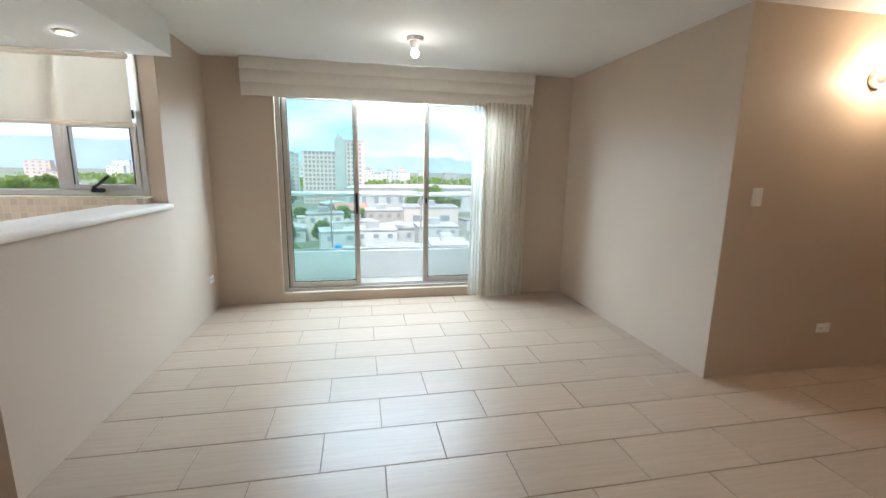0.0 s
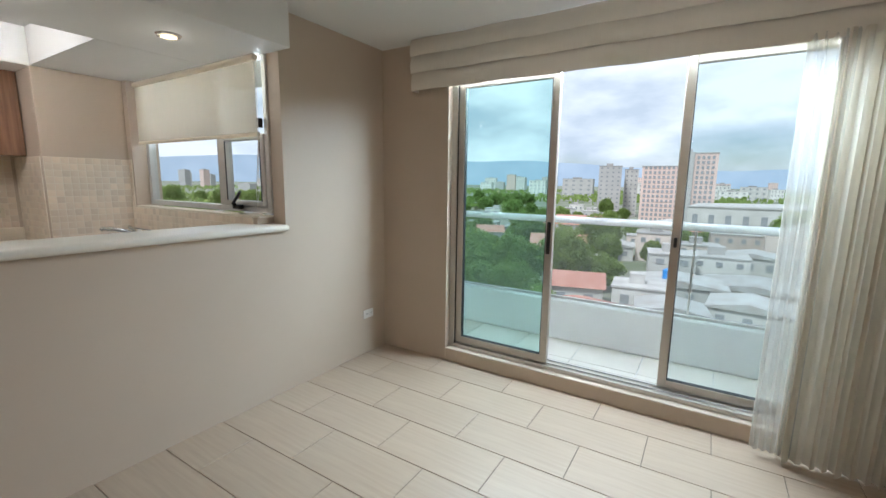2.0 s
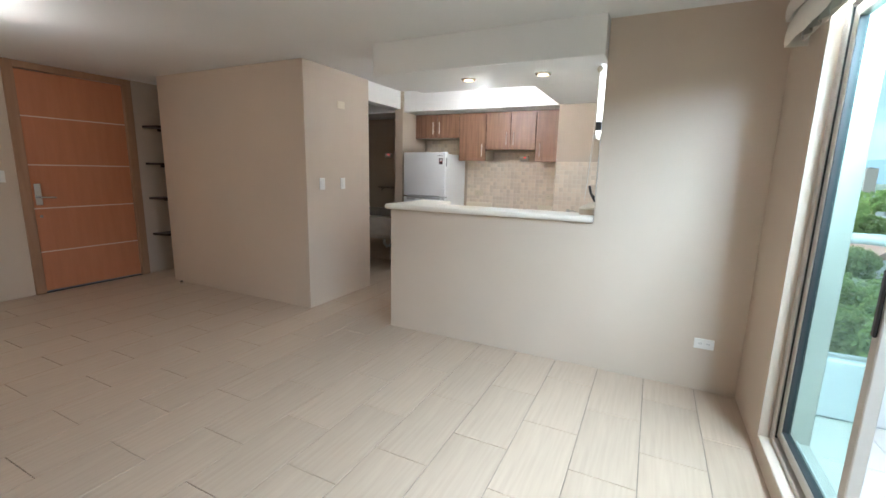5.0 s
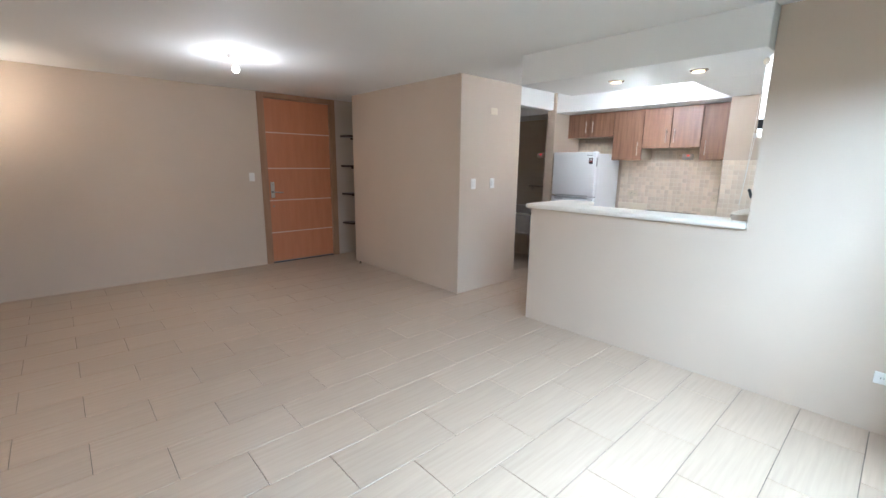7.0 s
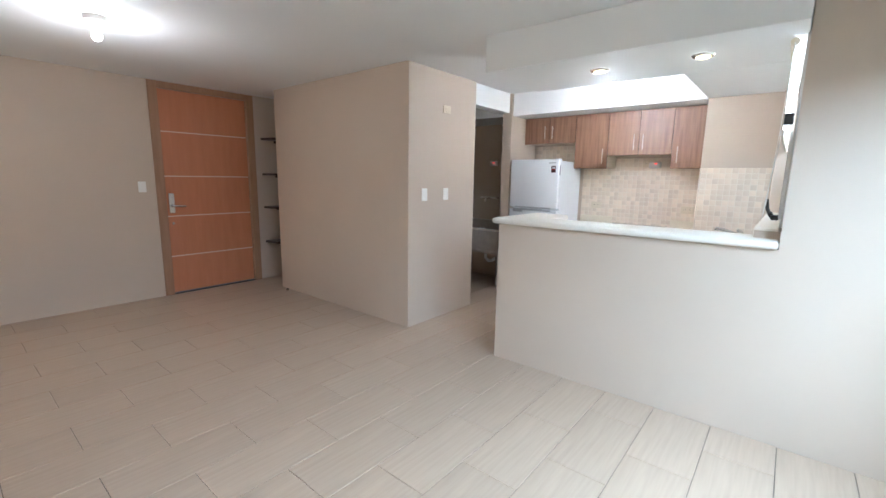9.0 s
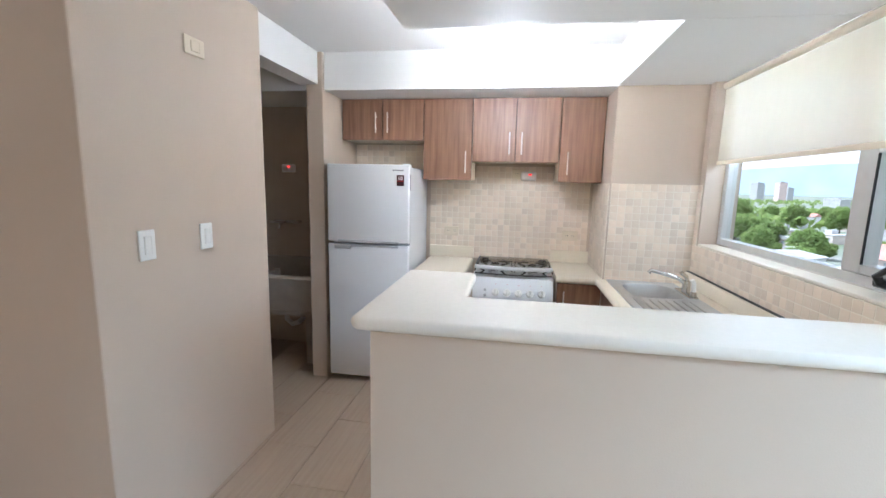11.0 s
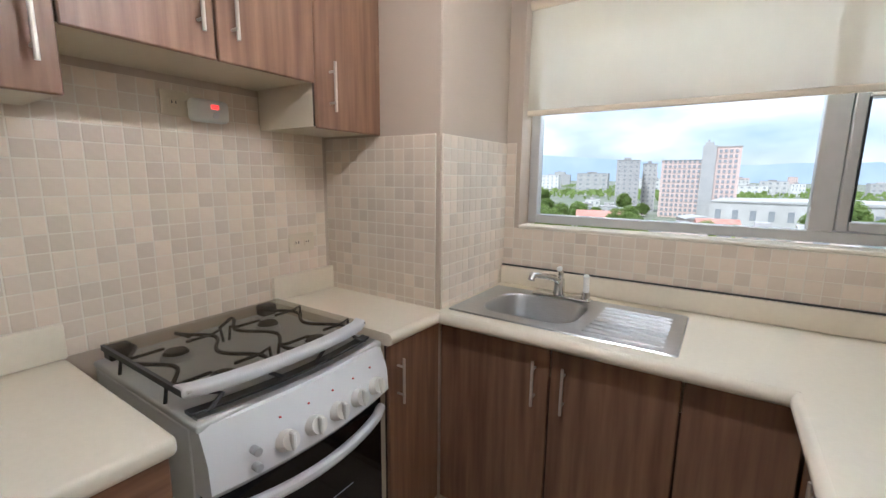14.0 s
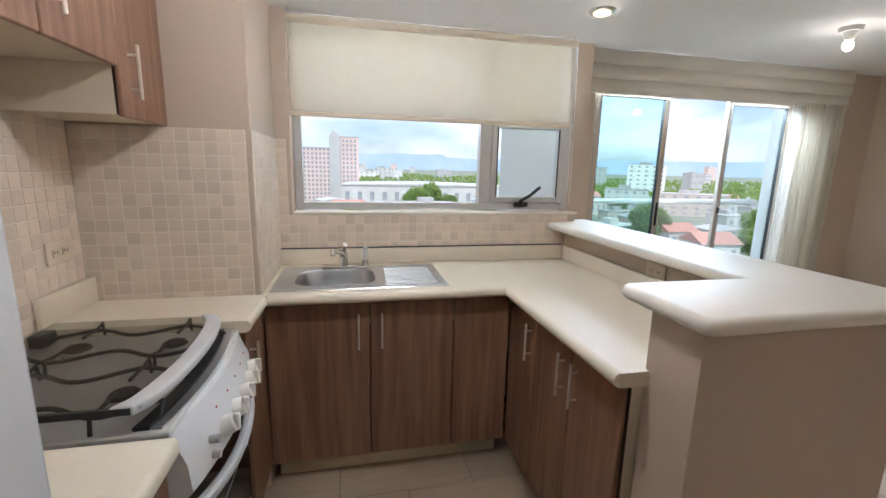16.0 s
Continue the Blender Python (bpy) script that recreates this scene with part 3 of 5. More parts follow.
plate("kitchen_outlet", (XK + 0.009, 1.845, 1.126), "+x", 0.125, 0.078, "cream double outlet on the mosaic tiles", "outlet", slots=2, color=M_CARC)
plate("kitchen_outlet", (XK + 0.009, 2.828, 1.122), "+x", 0.125, 0.078, "cream double outlet on the mosaic tiles", "outlet", slots=2, color=M_CARC)
plate("kitchen_outlet", (-1.677, 2.72, 1.01), "-x", 0.118, 0.072, "cream double outlet under the bar", "outlet", slots=2, color=M_CARC)
plate("kitchen_outlet", (XK + 0.009, 2.40, 1.615), "+x", 0.125, 0.078, "cream outlet under the wall cabinets", "outlet", slots=2, color=M_CARC)


def alarm(y, z, x):
    t = thing("gas_alarm", (x, y, z), "white plug-in gas alarm with a red display", "alarm", "gas alarms")
    part("body", box(x + 0.0, x + 0.04, y - 0.062, y + 0.062, z - 0.036, z + 0.036, 0.016, 3), M_PLASTIC, t, soft=True)
    part("display", box(x + 0.0395, x + 0.0425, y - 0.002, y + 0.022, z + 0.006, z + 0.019), M_LED, t, "red lit digits")
    part("button", rod((x + 0.039, y + 0.012, z - 0.014), (x + 0.043, y + 0.012, z - 0.014), 0.010, 14), M_WHITE, t)


alarm(2.47, 1.60, XK + 0.021)
alarm(0.35, 1.63, XK)

# ---- entrance door and niche ----
dr = thing("entrance_door", (-0.95, -1.85, 0.0), "closed reddish brown entrance door with pale inlay lines", "door", kind="structure")
part("frame", join(box(-0.455, -0.365, -1.95, -1.83, 0.0, 2.415, 0.004), box(-1.53, -1.44, -1.95, -1.83, 0.0, 2.415, 0.004), box(-1.44, -0.455, -1.95, -1.83, 2.345, 2.415, 0.004)), M_JAMB, dr, "plain brown door frame")
leaf = part("leaf", box(-1.436, -0.459, -1.92, -1.868, 0.018, 2.341, 0.003), M_DOOR, dr)
for z in (0.452, 0.925, 1.385, 1.883):
    part("inlay", box(-1.43, -0.465, -1.869, -1.8655, z - 0.006, z + 0.006), M_INLAY, leaf, "pale inlay line")
part("lock_plate", box(-0.545, -0.485, -1.869, -1.858, 0.96, 1.19, 0.005, 2), M_CHROME, leaf, "chrome lock plate")
part("lever", tube([(-0.515, -1.86, 1.045), (-0.515, -1.80, 1.045), (-0.54, -1.795, 1.045), (-0.64, -1.80, 1.04)], 0.011), M_CHROME, leaf, "chrome lever", True)
part("cylinder", rod((-0.515, -1.869, 0.84), (-0.515, -1.86, 0.84), 0.014), M_CHROME, leaf)
for z in (0.22, 1.15, 2.12):
    part("hinge", rod((-1.438, -1.862, z - 0.05), (-1.438, -1.862, z + 0.05), 0.009), M_JAMB, dr)
part("threshold", box(-1.436, -0.459, -1.95, -1.84, 0.0, 0.012), M_BLACK, dr)
stop = thing("door_stop", (-1.43, -1.02, 0.0), "small metal door stop on the floor", "door stop")
part("post", rod((-1.43, -1.02, 0.0), (-1.43, -1.02, 0.022), 0.016, 16), M_CHROME, stop)
part("cap", rod((-1.43, -1.02, 0.022), (-1.43, -1.02, 0.034), 0.017, 16, 0.012), M_BLACK, stop)
for z in (0.50, 0.97, 1.41, 1.87):
    s = thing("niche_shelf", (-2.0, -1.70, z), "dark wooden shelf in the entrance niche", "shelf", "niche shelves")
    part("board", prism([(-2.55, -1.85), (-1.62, -1.85), (-1.66, -1.62), (-2.55, -1.45)], z, z + 0.028), M_DARKW, s)
    part("cleat", box(-2.549, -1.8, -1.849, -1.83, z - 0.03, z - 0.001), M_DARKW, s)

# ---- bar top ----
bar = thing("bar_top", (-1.66, 2.8, 1.07), "pale cream bar top with rounded edges on the low wall", "bar top")
out = [(-1.468, 3.658), (-1.468, 1.94), (-1.47, 1.925), (-1.478, 1.91), (-1.493, 1.90), (-2.19, 1.90), (-2.205, 1.905), (-2.215, 1.915), (-2.22, 1.93), (-2.22, 2.19), (-2.215, 2.202), (-2.205, 2.212), (-2.19, 2.215), (-1.80, 2.215), (-1.80, 3.50), (-1.79, 3.535), (-1.68, 3.538), (-1.68, 3.658)]
b = prism(out, 1.082, 1.124)
bmesh.ops.bevel(b, geom=[e for e in b.edges if abs(e.verts[0].co.z - e.verts[1].co.z) < 1e-5], offset=0.018, segments=4, affect="EDGES", profile=0.5)
part("top", b, M_BAR, bar, soft=True)

# ---- cabinets ----


def handle(p, q, out, parent):
    """A thin bar handle from p to q that stands off along out."""
    p, q, out = Vector(p), Vector(q), Vector(out)
    d = (q - p).normalized()
    part("handle", join(rod(p + out * 0.028, q + out * 0.028, 0.005, 10), rod(p + d * 0.03, p + d * 0.03 + out * 0.028, 0.004, 8), rod(q - d * 0.03, q - d * 0.03 + out * 0.028, 0.004, 8)), M_HANDLE, parent, "satin metal bar handle", True)


XU = -3.618


def wall_cabinet(y0, y1, z0, doors, label):
    t = thing("wall_cabinet", (-3.77, (y0 + y1) / 2, z0), label, "cabinet", "wall cabinets")
    part("body", box(XK + 0.002, XU, y0 + 0.001, y1 - 0.001, z0, 2.163), M_CARC, t, "cream cabinet body")
    # added dark sheet behind the doors, so that their gaps look shaded
    part("gap_shade", box(XU, XU + 0.0015, y0 + 0.001, y1 - 0.001, z0, 2.163), M_GAP, t, "dark sheet painting the shade in the door gaps")
    for a, b2, hy in doors:
        dd = part("door", box(XU + 0.004, XU + 0.02, a + 0.003, b2 - 0.003, z0 - 0.006, 2.160, 0.003), M_WOOD, t, "walnut laminate door")
        handle((XU + 0.02, hy, z0 + 0.05), (XU + 0.02, hy, z0 + 0.05 + (0.16 if z0 < 1.8 else 0.15)), (1, 0, 0), dd)


wall_cabinet(0.992, 1.652, 1.855, [(0.992, 1.322, 1.275), (1.322, 1.652, 1.37)], "two-door walnut cabinet above the fridge")
wall_cabinet(1.652, 2.03, 1.56, [(1.652, 2.03, 1.985)], "tall single-door walnut wall cabinet")
wall_cabinet(2.03, 2.675, 1.70, [(2.03, 2.355, 2.31), (2.355, 2.675, 2.40)], "two-door walnut cabinet above the stove")
wall_cabinet(2.675, 2.988, 1.56, [(2.675, 2.988, 2.735)], "single-door walnut wall cabinet beside the column")

XF, YF, XB = -3.312, 2.988, -2.222


def base_cabinet(x0, x1, y0, y1, face, doors, label, top=0.855):
    """face '+x', '-y' or '-x'; doors: (from, to, handle) along the front."""
    t = thing("base_cabinet", ((x0 + x1) / 2, (y0 + y1) / 2, 0.0), label, "cabinet", "base cabinets")
    part("body", box(x0, x1, y0, y1, 0.10, top), M_CARC, t, "cream cabinet body")
    e = 0.05
    part("plinth", box(x0 + (e if face == "-x" else 0), x1 - (e if face == "+x" else 0), y0 + (e if face == "-y" else 0), y1, 0.0, 0.099), M_CARC, t, "cream plinth")
    # the same added dark sheet for shaded gaps, on the side of the front
    gap_shade = {"+x": (x1, x1 + 0.0008, y0, y1), "-y": (x0, x1, y0 - 0.0008, y0), "-x": (x0 - 0.0008, x0, y0, y1)}[face]
    part("gap_shade", box(*gap_shade, 0.10, top), M_GAP, t, "dark sheet painting the shade in the door gaps")
    for a, b2, h in doors:
        if face == "+x":
            dd = part("door", box(x1 + 0.003, x1 + 0.019, a + 0.003, b2 - 0.003, 0.105, 0.85, 0.003), M_WOOD, t, "walnut laminate door")
            if h is not None:
                handle((x1 + 0.019, h, 0.64), (x1 + 0.019, h, 0.80), (1, 0, 0), dd)
        elif face == "-y":
            dd = part("door", box(a + 0.003, b2 - 0.003, y0 - 0.019, y0 - 0.003, 0.105, 0.85, 0.003), M_WOOD, t, "walnut laminate door")
            if h is not None:
                handle((h, y0 - 0.019, 0.64), (h, y0 - 0.019, 0.80), (0, -1, 0), dd)
        else:
            dd = part("door", box(x0 - 0.019, x0 - 0.003, a + 0.003, b2 - 0.003, 0.105, 0.85, 0.003), M_WOOD, t, "walnut laminate door")
            if h is not None:
                handle((x0 - 0.019, h, 0.64), (x0 - 0.019, h, 0.80), (-1, 0, 0), dd)
    return t


ds = thing("drawer_cabinet", (-3.6, 1.85, 0.0), "walnut base cabinet with four drawers", "cabinet", "base cabinets")
part("body", box(XK + 0.002, XF - 0.02, 1.672, 2.035, 0.10, 0.855), M_CARC, ds, "cream cabinet body")
part("plinth", box(XK + 0.002, XF - 0.05, 1.672, 2.035, 0.0, 0.099), M_CARC, ds, "cream plinth")
for k in range(4):
    z = 0.105 + k * 0.187
    dd = part("drawer", box(XF - 0.019, XF, 1.674, 2.033, z, z + 0.179, 0.003), M_WOODH, ds, "walnut laminate drawer front")
    handle((XF, 1.775, z + 0.095), (XF, 1.93, z + 0.095), (1, 0, 0), dd)

base_cabinet(XK + 0.002, XF - 0.02, 2.69, 2.975, "+x", [(2.69, 2.986, 2.735)], "narrow walnut base cabinet beside the stove")
base_cabinet(-3.29, -2.245, YF + 0.02, 3.535, "-y", [(-3.311, -2.875, -2.925), (-2.875, -2.495, -2.825), (-2.495, -2.224, None)], "walnut base cabinet under the sink", 0.74)
base_cabinet(XB + 0.02, -1.68, 2.135, 2.98, "-x", [(2.70, 2.986, 2.745), (2.42, 2.70, 2.465), (2.14, 2.42, 2.375)], "walnut base cabinet under the bar counter")

# worktops
wt = thing("worktop", (-3.6, 1.85, 0.856), "short cream worktop beside the fridge", "worktop")
part("top", box(XK + 0.009, -3.285, 1.66, 2.042, 0.857, 0.90, 0.014, 3), M_TOP, wt, soft=True)
part("upstand", box(XK + 0.009, XK + 0.03, 1.66, 2.042, 0.901, 1.0, 0.006, 2), M_TOP, wt, soft=True)
SX0, SX1, SY0, SY1 = -3.20, -2.845, 3.075, 3.365
wu = thing("worktop", (-2.6, 3.2, 0.856), "cream worktop with rounded edge running round the kitchen corner", "worktop")
edge = 0.857
hole = (
    box(-3.31, SX0 - 0.01, YF - 0.03, 3.536, edge, 0.90), box(SX1 + 0.01, -1.682, YF - 0.03, 3.536, edge, 0.90),
    box(SX0 - 0.01, SX1 + 0.01, YF - 0.03, SY0 - 0.01, edge, 0.90), box(SX0 - 0.01, SX1 + 0.01, SY1 + 0.01, 3.536, edge, 0.90),
    box(XK + 0.009, -3.31, 2.68, 2.984, edge, 0.90), box(XB - 0.03, -1.682, 2.115, YF - 0.03, edge, 0.90))
for piece in hole:
    part("section", piece, M_TOP, wu)
part("nosing", join(tube([(-3.31, 2.68, 0.8785), (-3.305, YF - 0.03, 0.8785), (-3.285, YF - 0.03, 0.8785), (XB - 0.04, YF - 0.03, 0.8785), (XB - 0.03, YF - 0.04, 0.8785), (XB - 0.03, 2.118, 0.8785)], 0.0214, 14)), M_TOP, wu, soft=True)
part("upstand", join(box(-3.312, -1.70, 3.505, 3.537, 0.901, 0.985, 0.005, 2), box(-1.70, -1.68, 2.22, 3.505, 0.901, 0.985, 0.005, 2), box(XK + 0.009, XK + 0.03, 2.68, 2.984, 0.901, 1.0, 0.005, 2)), M_TOP, wu, soft=True)
part("joint", join(box(-3.312, -1.70, 3.515, 3.536, 0.9855, 0.989)), M_RUB, wu, "dark joint above the upstand")

# sink
snk = thing("kitchen_sink", (-2.9, 3.2, 0.90), "stainless steel sink with a ribbed drainer", "sink")


def loft(loops, cap=True):
    bm = bmesh.new()
    rings = [[bm.verts.new((x, y, z)) for x, y in pts] for pts, z in loops]
    n = len(rings[0])
    for a, b2 in zip(rings, rings[1:]):
        for i in range(n):
            bm.faces.new((a[i], a[(i + 1) % n], b2[(i + 1) % n], b2[i]))
    if cap:
        bm.faces.new(rings[-1])
    bmesh.ops.recalc_face_normals(bm, faces=bm.faces[:])
    for f in bm.faces:
        if f.normal.z < -0.5:
            f.normal_flip()
    return bm


part("basin", loft([(loop_rect(-3.29, -2.515, 3.005, 3.435, 0.012), 0.901), (loop_rect(-3.286, -2.519, 3.009, 3.431, 0.012), 0.906), (loop_rect(-3.276, -2.529, 3.019, 3.421, 0.012), 0.9045), (loop_rect(SX0 - 0.004, SX1 + 0.004, SY0 - 0.004, SY1 + 0.004, 0.085), 0.9045), (loop_rect(SX0, SX1, SY0, SY1, 0.085), 0.899), (loop_rect(SX0 + 0.012, SX1 - 0.012, SY0 + 0.012, SY1 - 0.012, 0.08), 0.79), (loop_rect(SX0 + 0.05, SX1 - 0.05, SY0 + 0.05, SY1 - 0.05, 0.06), 0.765)]), M_STEEL, snk, soft=True)
for k in range(8):
    y = 3.06 + k * 0.042
    part("rib", tube([(-2.80 + 0.003 * k, y, 0.903), (-2.79, y, 0.9045), (-2.575, y, 0.9045), (-2.56, y, 0.902)], 0.005, 8), M_STEEL, snk, soft=True)
part("drain", rod((-3.02, 3.22, 0.7655), (-3.02, 3.22, 0.769), 0.035, 20), M_CHROME, snk)
fc = thing("faucet", (-3.0, 3.40, 0.906), "chrome single lever kitchen faucet", "faucet")
part("base_plate", box(-3.10, -2.86, 3.375, 3.425, 0.9062, 0.918, 0.006, 2), M_CHROME, fc, soft=True)
part("body", rod((-2.99, 3.40, 0.918), (-2.99, 3.40, 0.985), 0.024, 18, 0.02), M_CHROME, fc, soft=True)
part("spout", tube([(-2.99, 3.40, 0.965), (-3.0, 3.36, 0.995), (-3.02, 3.27, 1.02), (-3.035, 3.21, 1.03), (-3.037, 3.20, 1.012)], 0.013, 12), M_CHROME, fc, soft=True)
part("lever", tube([(-2.99, 3.40, 0.985), (-2.985, 3.395, 1.01), (-2.98, 3.36, 1.035)], 0.012, 10), M_CHROME, fc, soft=True)
sp = thing("side_spray", (-2.88, 3.40, 0.918), "pale side spray beside the faucet", "spray")
part("holder", rod((-2.88, 3.40, 0.9185), (-2.88, 3.40, 0.945), 0.018, 16, 0.014), M_CHROME, sp, soft=True)
part("nozzle", tube([(-2.88, 3.40, 0.945), (-2.88, 3.398, 0.99), (-2.878, 3.385, 1.015)], 0.012, 10), M_PLASTIC, sp, soft=True)

# ---- fridge ----
fr = thing("fridge", (-3.6, 1.33, 0.0), "white two-door fridge with a freezer on top", "fridge")
part("body", box(XK + 0.03, -3.3150, 1.03, 1.628, 0.03, 1.632, 0.006, 2), M_WHITE, fr)
for k, (a, b2) in enumerate(((0.05, 1.072), (1.088, 1.648))):
    d = part("door", box(-3.3080, -3.2350, 1.022, 1.634, a, b2, 0.010, 3), M_WHITE, fr, "white enamel door", True)
    if k == 0:
        part("grip", join(box(-3.2450, -3.2260, 1.075, 1.20, 1.035, 1.071, 0.004), box(-3.2450, -3.2260, 1.20, 1.56, 1.055, 1.071, 0.004)), M_GREY, d, "silver grip")
    else:
        part("grip", box(-3.2360, -3.2220, 1.10, 1.565, 1.085, 1.102, 0.004), M_GREY, d, "dark silver grip bar")
        part("sticker", box(-3.2355, -3.2335, 1.545, 1.598, 1.50, 1.575), M_MAROON, d, "dark red-black sticker with a number ten")
        part("stripe", box(-3.2336, -3.2330, 1.548, 1.595, 1.532, 1.536), M_RED, d)
        part("lettering", join(*[box(-3.2355, -3.2345, 1.515 + 0.0135 * i, 1.525 + 0.0135 * i, 1.603, 1.612) for i in range(6)]), M_PRINT, d)
        part("energy_label", box(-3.2850, -3.2600, 1.633, 1.6352, 1.47, 1.58), M_PRINT, d, "folded energy label on the side")
    part("gasket", box(-3.3145, -3.3085, 1.035, 1.62, a + 0.01, b2 - 0.01), M_PRINT, d)
part("hinge", box(-3.3400, -3.2500, 1.58, 1.625, 1.6325, 1.655, 0.005), M_WHITE, fr)
for x in (-3.85, -3.42):
    for y in (1.08, 1.58):
        part("foot", rod((x, y, 0.0), (x, y, 0.031), 0.018, 12), M_BLACK, fr)
txt = bpy.data.curves.new("number", "FONT")
txt.body, txt.size, txt.extrude = "10", 0.036, 0.0003
txt.offset = 0.0012
tmp = new("tmp_text", txt)
tmp.matrix_world = Matrix.Translation((-3.2325, 1.552, 1.541)) @ Matrix(((0, 0, 1, 0), (1, 0, 0, 0), (0, 1, 0, 0), (0, 0, 0, 1)))
bpy.context.view_layer.update()
tme = bpy.data.meshes.new_from_object(tmp.evaluated_get(bpy.context.evaluated_depsgraph_get()))
tme.transform(tmp.matrix_world)
bpy.data.objects.remove(tmp)
bt = bmesh.new()
bt.from_mesh(tme)
part("number", bt, M_PAPER, fr, "white number ten")

# ---- stove ----
st = thing("gas_stove", (-3.6, 2.38, 0.0), "white four-burner gas stove with a glass lid", "stove")
Y0, Y1 = 2.095, 2.668
XS = -3.335
part("body", box(XK + 0.03, XS - 0.03, Y0, Y1, 0.05, 0.855, 0.006, 2), M_WHITE, st)
part("cooktop", box(XK + 0.03, XS + 0.01, Y0 - 0.003, Y1 + 0.003, 0.8555, 0.875, 0.006, 3), M_HOB, st, "steel cooktop", True)
panel_out = [(XS - 0.03, 0.70), (XS + 0.02, 0.70), (XS + 0.04, 0.722), (XS + 0.034, 0.79), (XS + 0.004, 0.866), (XS - 0.03, 0.866)]


def bow(y):
    return 0.032 * math.sin(math.pi * (y - Y0) / (Y1 - Y0)) ** 0.8 if Y0 < y < Y1 else 0.0


pb = bmesh.new()
rings = []
for k in range(17):
    y = Y0 + 0.002 + (Y1 - Y0 - 0.004) * k / 16
    rings.append([pb.verts.new((x + (bow(y) if x > XS - 0.02 else 0), y, z)) for x, z in panel_out])
for a, b in zip(rings, rings[1:]):
    for k in range(6):
        pb.faces.new((a[k], a[(k + 1) % 6], b[(k + 1) % 6], b[k]))
pb.faces.new(rings[0][::-1])
pb.faces.new(rings[-1])
bmesh.ops.recalc_face_normals(pb, faces=pb.faces[:])
cp = part("control_panel", pb, M_WHITE, st, "bowed white control panel", True)
strip = [(XS - 0.012 + bow(y), y) for y in [Y0 + 0.01 + (Y1 - Y0 - 0.02) * k / 14 for k in range(15)]]
part("steel_strip", prism(strip + [(x - 0.022, y) for x, y in strip[::-1]], 0.8665, 0.880), M_STEEL, st, "steel strip along the front")
part("front_slot", prism([(x - 0.024, y) for x, y in strip] + [(x - 0.055, y) for x, y in strip[::-1]], 0.8755, 0.884), M_BLACK, st, "dark slot under the lid edge")
for y in (2.265, 2.345, 2.425, 2.505, 2.585):
    e = bow(y)
    part("knob", join(rod((XS + 0.03 + e, y, 0.768), (XS + 0.062 + e, y, 0.780), 0.027, 20, 0.023), box(XS + 0.058 + e, XS + 0.074 + e, y - 0.006, y + 0.006, 0.757, 0.803, 0.003)), M_PLASTIC, cp, "round white knob", True)
    part("mark", box(XS + 0.0175 + e, XS + 0.0225 + e, y - 0.0025, y + 0.0025, 0.823, 0.827), M_RED, cp, "small red burner mark")
for y, z in ((2.19, 0.785), (2.19, 0.745)):
    part("button", rod((XS + 0.03 + bow(y), y, z), (XS + 0.055 + bow(y), y, z), 0.010, 14), M_GREY, cp)
od = part("oven_door", box(XS - 0.028, XS + 0.012, Y0 + 0.006, Y1 - 0.006, 0.24, 0.69, 0.006, 2), M_OVEN, st, "black glass oven door")
hb = []
for k in range(13):
    u = k / 12
    hb.append((XS + 0.018 + 0.05 * math.sin(math.pi * u) ** 0.6, Y0 + 0.015 + (Y1 - Y0 - 0.03) * u, 0.655 - 0.018 * math.sin(math.pi * u)))
part("oven_handle", tube(hb, 0.016, 10), M_SILVER, od, "curved silver handle", True)
part("oven_rack", join(*[rod((XS + 0.0125, Y0 + 0.14, z), (XS + 0.0125, Y1 - 0.14, z), 0.0012, 6) for z in (0.46,)]), M_GREY, od)
part("drawer", box(XS - 0.028, XS + 0.010, Y0 + 0.004, Y1 - 0.004, 0.055, 0.235, 0.006, 2), M_WHITE, st, "white lower drawer")
for x in (XK + 0.09, XS - 0.07):
    for y in (Y0 + 0.05, Y1 - 0.05):
        part("foot", rod((x, y, 0.0), (x, y, 0.051), 0.016, 10), M_BLACK, st)
for bx, by in ((-3.72, 2.235), (-3.72, 2.53), (-3.47, 2.235), (-3.47, 2.53)):
    bu = part("burner", join(rod((bx, by, 0.8752), (bx, by, 0.892), 0.042, 22, 0.036)), M_STEEL, st, soft=True)
    part("burner_cap", rod((bx, by, 0.8922), (bx, by, 0.90), 0.034, 22, 0.028), M_IRON, bu, soft=True)
for by in (2.235, 2.53):
    bars = []
    for s in (-1, 1):
        wave = [(-3.85, by + s * 0.10, 0.878)]
        for k in range(21):
            x = -3.845 + 0.48 * k / 20
            wave.append((x, by + s * (0.085 + 0.028 * math.cos(2 * math.pi * (x + 3.72) / 0.25)), 0.905))
        wave.append((-3.36, by + s * 0.10, 0.878))
        bars.append(tube(wave, 0.0055, 8))
    part("grate", join(*bars), M_IRON, st, "black wavy cast iron grate", True)
    for bx in (-3.72, -3.47):
        for s in (-1, 1):
            part("grate_rod", tube([(bx, by + s * 0.03, 0.914), (bx, by + s * 0.105, 0.914), (bx, by + s * 0.132, 0.922), (bx, by + s * 0.138, 0.880)], 0.0045, 8), M_IRON, st, soft=True)
lid = part("lid_glass", box(XK + 0.075, XS - 0.045, Y0 + 0.012, Y1 - 0.012, 0.926, 0.931), M_LID, st, "clear glass lid folded down")
hp = []
for k in range(17):
    u = k / 16
    hp.append((XS - 0.055 + 0.05 * math.sin(math.pi * u) ** 0.5, Y0 + 0.005 + (Y1 - Y0 - 0.01) * u))
lo = [(x - 0.045, y) for x, y in hp[::-1]]
b = prism(hp + lo, 0.912, 0.938)
